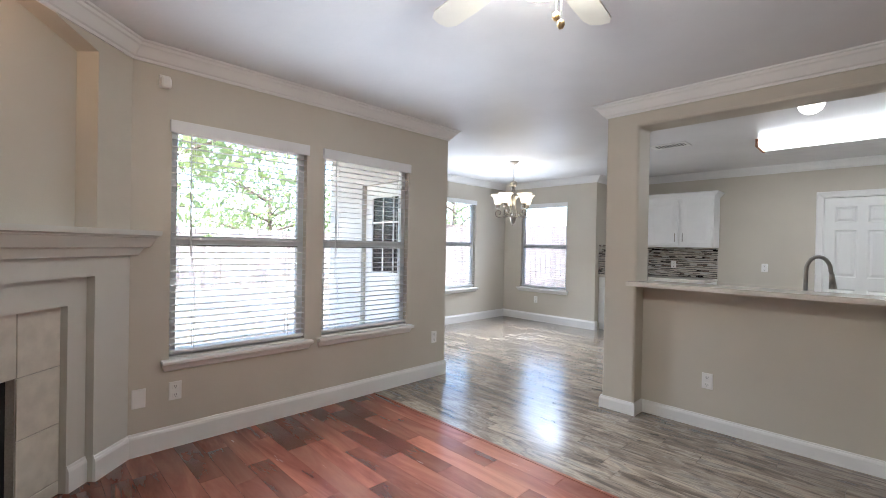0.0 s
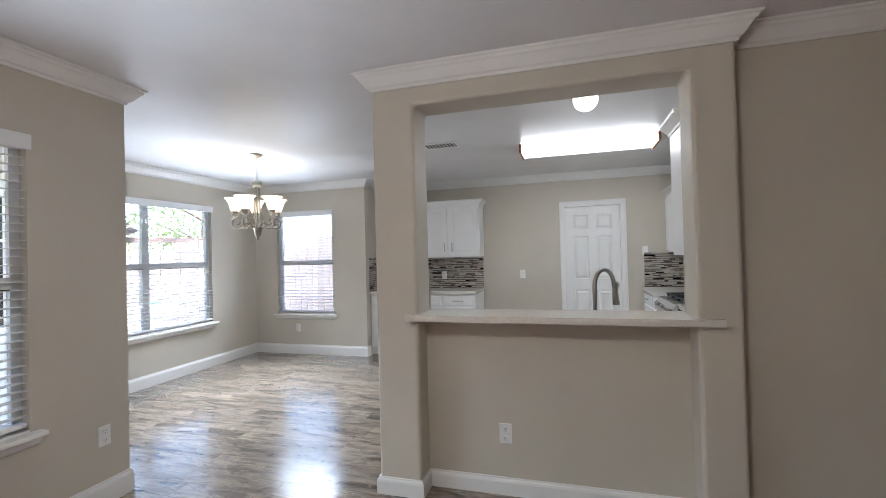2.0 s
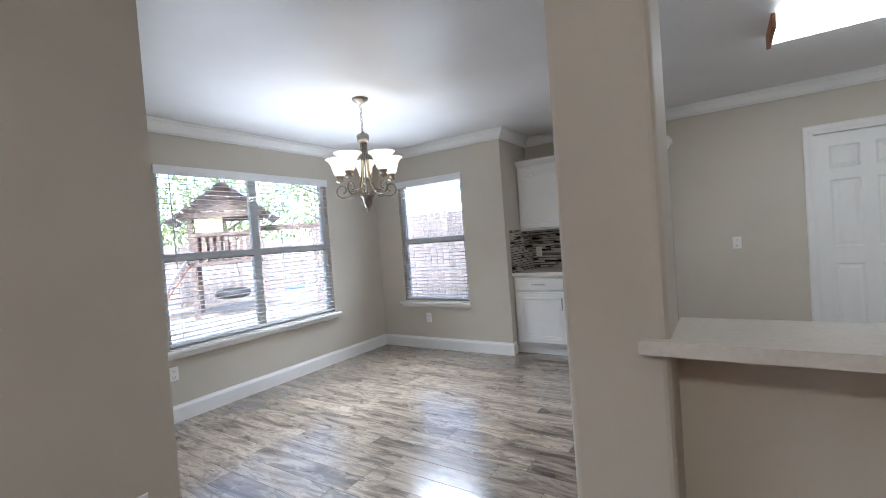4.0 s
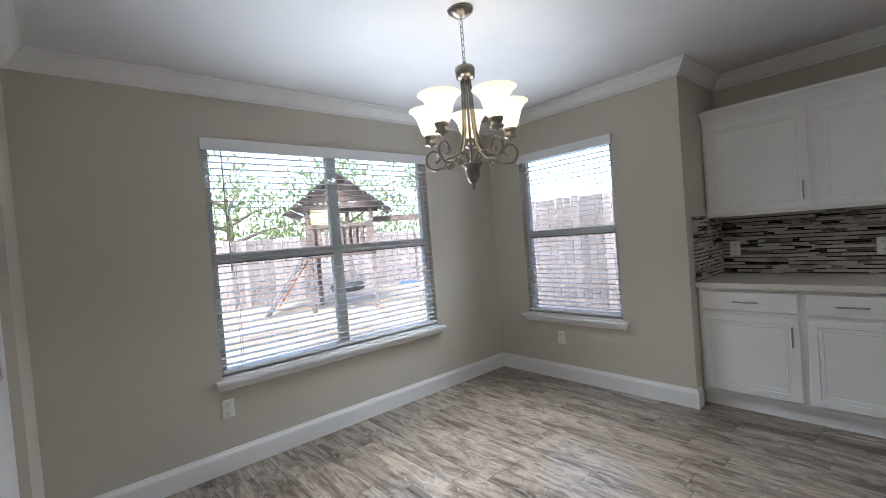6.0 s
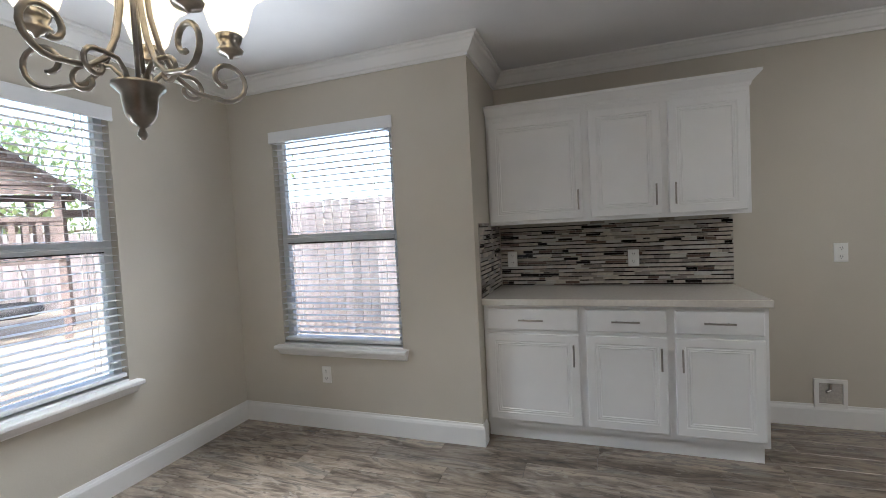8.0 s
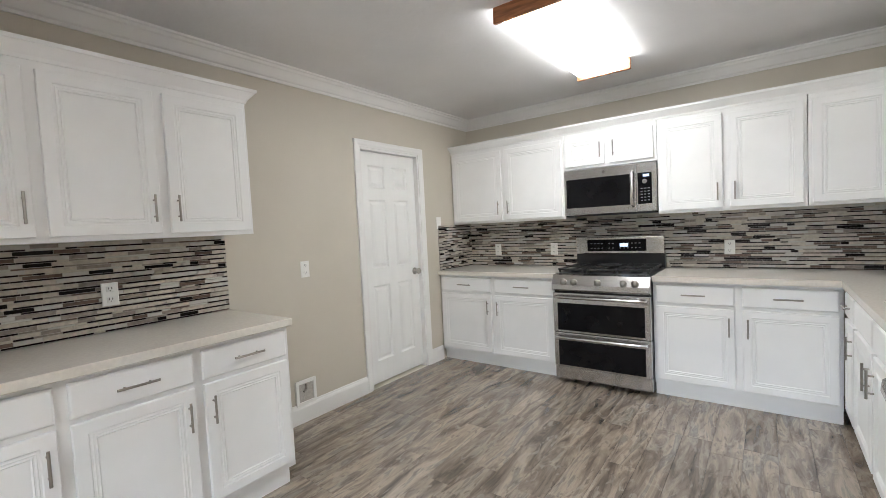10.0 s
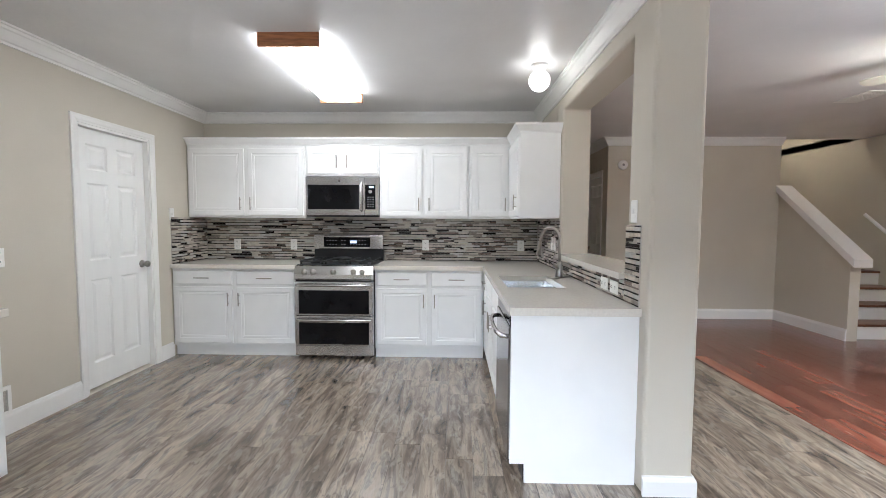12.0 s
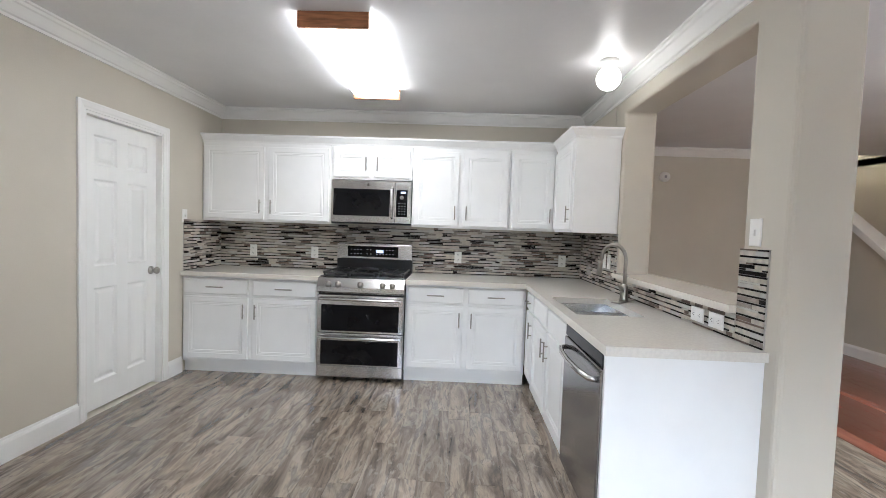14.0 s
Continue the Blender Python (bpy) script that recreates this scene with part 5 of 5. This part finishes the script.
tree((-9.3, 1.0, GZ), 7.5, 3.3, 1, "broad green tree with open leafy crown in the yard", 4200)
tree((-17.5, 2.0, GZ), 6.0, 2.8, 2, "green tree behind the back fence")
tree((-18.0, 8.0, GZ), 5.0, 2.6, 3, "green tree behind the back fence")
tree((-18.5, 13.0, GZ), 5.5, 2.8, 4, "green tree behind the back fence")
tree((-17.0, 18.5, GZ), 6.0, 2.8, 5, "green tree beyond the far fence")
tree((-18.0, -4.0, GZ), 6.0, 3.0, 6, "green tree behind the back fence")

nh = thing("neighbour_house", "pale two-storey neighbouring house with grey shingle roof", "house", at=pose(-6.6, 15.0, GZ))
part("wall", boxbm(0, 0, 0, 9, 7, 4.6), SIDING, nh)
bm = bmesh.new()
g0, g1 = [[bm.verts.new((x, y, zz)) for y, zz in ((-0.5, 4.4), (7.5, 4.4), (3.5, 6.4))] for x in (-0.6, 9.6)]
bm.faces.new(g0), bm.faces.new(g1[::-1])
for k in range(3):
    bm.faces.new((g0[k], g0[(k + 1) % 3], g1[(k + 1) % 3], g1[k]))
part("roof", bm, ROOFING, nh)
w = part("window", boxbm(2.0, -0.03, 2.9, 3.0, 0.0, 4.0), BLACKGLASS, nh)
part("frame", cells(grid(1.92, 3.08, [2.0, 3.0]), grid(2.82, 4.08, [2.9, 4.0]), [(2.0, 3.0, 2.9, 4.0)], lambda u, v, s: (u, (-0.05, -0.001)[s], v)), VINYL, w)

# the house's own outer shell above, so that the rooms stay closed
tagged(part("roof_deck", boxbm(-4.7, -0.95, H + 0.102, 2.85, 7.95, H + 0.16), ROOFING), "grey roof over the rooms", "roof", kind="structure")


# ---- floor pieces ----
def lay(name, x0, x1, y0, y1, width, lengths, gap, material, seed, skip=()):
    rnd = random.Random(seed)
    made = {}
    y = y0
    while y < y1 - 0.02:
        wy = min(width, y1 - y)
        x = x0 - rnd.choice(lengths) * rnd.uniform(0.05, 0.9)
        while x < x1 - 0.01:
            ln = rnd.choice(lengths)
            a, b = max(x, x0), min(x + ln, x1)
            if b - a > 0.03 and not any(p < (a + b) / 2 < q and r < y + wy / 2 < s for p, q, r, s in skip):
                key = (round(b - a, 2), round(wy, 3))
                if key not in made:
                    made[key] = mesh(name, boxbm(-(b - a) / 2 + gap, -wy / 2 + gap, -0.008, (b - a) / 2 - gap, wy / 2 - gap, 0.0, 0.0006), material)
                share(name, made[key], floor, pose((a + b) / 2, y + wy / 2, 0.0))
            x += ln
        y += wy


lay("tile", XD, XK, 3.42, YK, 0.155, [0.92], 0.001, TILE_F, 3, [(-9, XN, YN, 9)])
lay("tile", XL, XE, 2.539, 3.42, 0.1469, [0.92], 0.001, TILE_F, 4)
lay("hardwood_plank", XL, XE, YS, 2.521, 0.1288, [0.5, 0.7, 0.9, 1.2], 0.0006, WOOD_F, 5)
tagged(part("floor_hall", boxbm(XK, 3.42, -0.008, XE, YR, 0.0), TILE_F), "grey-brown wood-look tile along the wall", "floor", kind="structure")
tagged(part("floor_hall_wood", boxbm(XE, YH, -0.008, 5.2, YR, 0.0), WOOD_F), "red hardwood in the hall", "floor", kind="structure")


# ---- mosaic backsplash ----
def mosaic(label, way, at, w, spans, seed, single=0):
    """Stick tiles in rows over grout. spans: (from, to, bottom, top) along the wall; the first pieces are objects of their own."""
    rnd = random.Random(seed)
    root = thing("backsplash", label, "backsplash", kind="structure", at=facing(*at, way))
    rest = bmesh.new()
    made = {}
    RH = 0.0140
    for a, b, z0, z1 in spans:
        part("grout_bed", boxbm(a, -0.006, z0, b, -0.0005, z1), GROUT, root)
        rows = int((z1 - z0) / RH)
        beat = [(0.66, 1.30)[r % 2] * rnd.uniform(0.92, 1.08) for r in range(rows)]
        unit, base = (z1 - z0) / sum(beat), z0
        for r in range(rows):
            rh = unit * beat[r]
            zc = base + rh / 2
            base += rh
            dark = beat[r] < 1
            x = a + 0.001
            while x < b - 0.012:
                ln = rnd.choice((0.045, 0.07, 0.10, 0.10, 0.14))
                e = min(x + ln, b - 0.001)
                k = rnd.choices(range(5), (66, 14, 7, 6, 7) if dark else (9, 8, 42, 16, 25))[0]
                hw, hh = (e - x) / 2 - 0.001, rh / 2 - 0.0011
                if single > 0:
                    key = (round(hw, 3), k, round(hh, 4))
                    if key not in made:
                        made[key] = mesh("stick_tile", boxbm(-hw, -0.0035, -hh, hw, 0.0, hh, 0.0008), STICKS[k])
                    share("stick_tile", made[key], root, pose((x + e) / 2, -0.0061, zc))
                    single -= 1
                else:
                    vs = [rest.verts.new(((x + e) / 2 + sx * hw, -0.0061 - d, zc + sz * hh)) for d in (0.0, 0.0035) for sx, sz in ((-1, -1), (1, -1), (1, 1), (-1, 1))]
                    fs = [rest.faces.new([vs[i] for i in q]) for q in ((4, 5, 6, 7), (0, 1, 5, 4), (1, 2, 6, 5), (2, 3, 7, 6), (3, 0, 4, 7))]
                    for q in fs:
                        q.material_index = k
                x = e
    tagged(part("stick_tiles", rest, STICKS, root), kind="stuff")
    return root


ML = "mosaic backsplash of thin black, brown and beige sticks"
mosaic(ML + " over the counter", "-y", (XN, YK, 0), 1.6, [(0.012, 1.555, 0.911, CB - 0.002)], 11, 290)
mosaic(ML + " on the short return wall", "+x", (XN, YN + 0.10, 0), 0.6, [(0.0, YK - YN - 0.112, 0.911, CB + 0.02)], 12, 290)
mosaic(ML + " behind the range", "-x", (XK, YK, 0), 3.7, [(0.012, YK - PY1 - 0.012, 0.911, CB - 0.002)], 13, 290)
mosaic(ML + " beside the door", "-y", (1.235, YK, 0), 0.6, [(0.0, XK - 1.235, 0.911, CB - 0.002)], 14, 290)
mosaic(ML + " under the ledge", "+y", (XK, PY1, 0), 2.6, [(0.0, XK - OX1, 0.911, CB - 0.002), (XK - OX1, XK - OX0, 0.911, 1.025), (XK - OX0, XK + 0.77, 0.911, 1.32)], 15, 290)
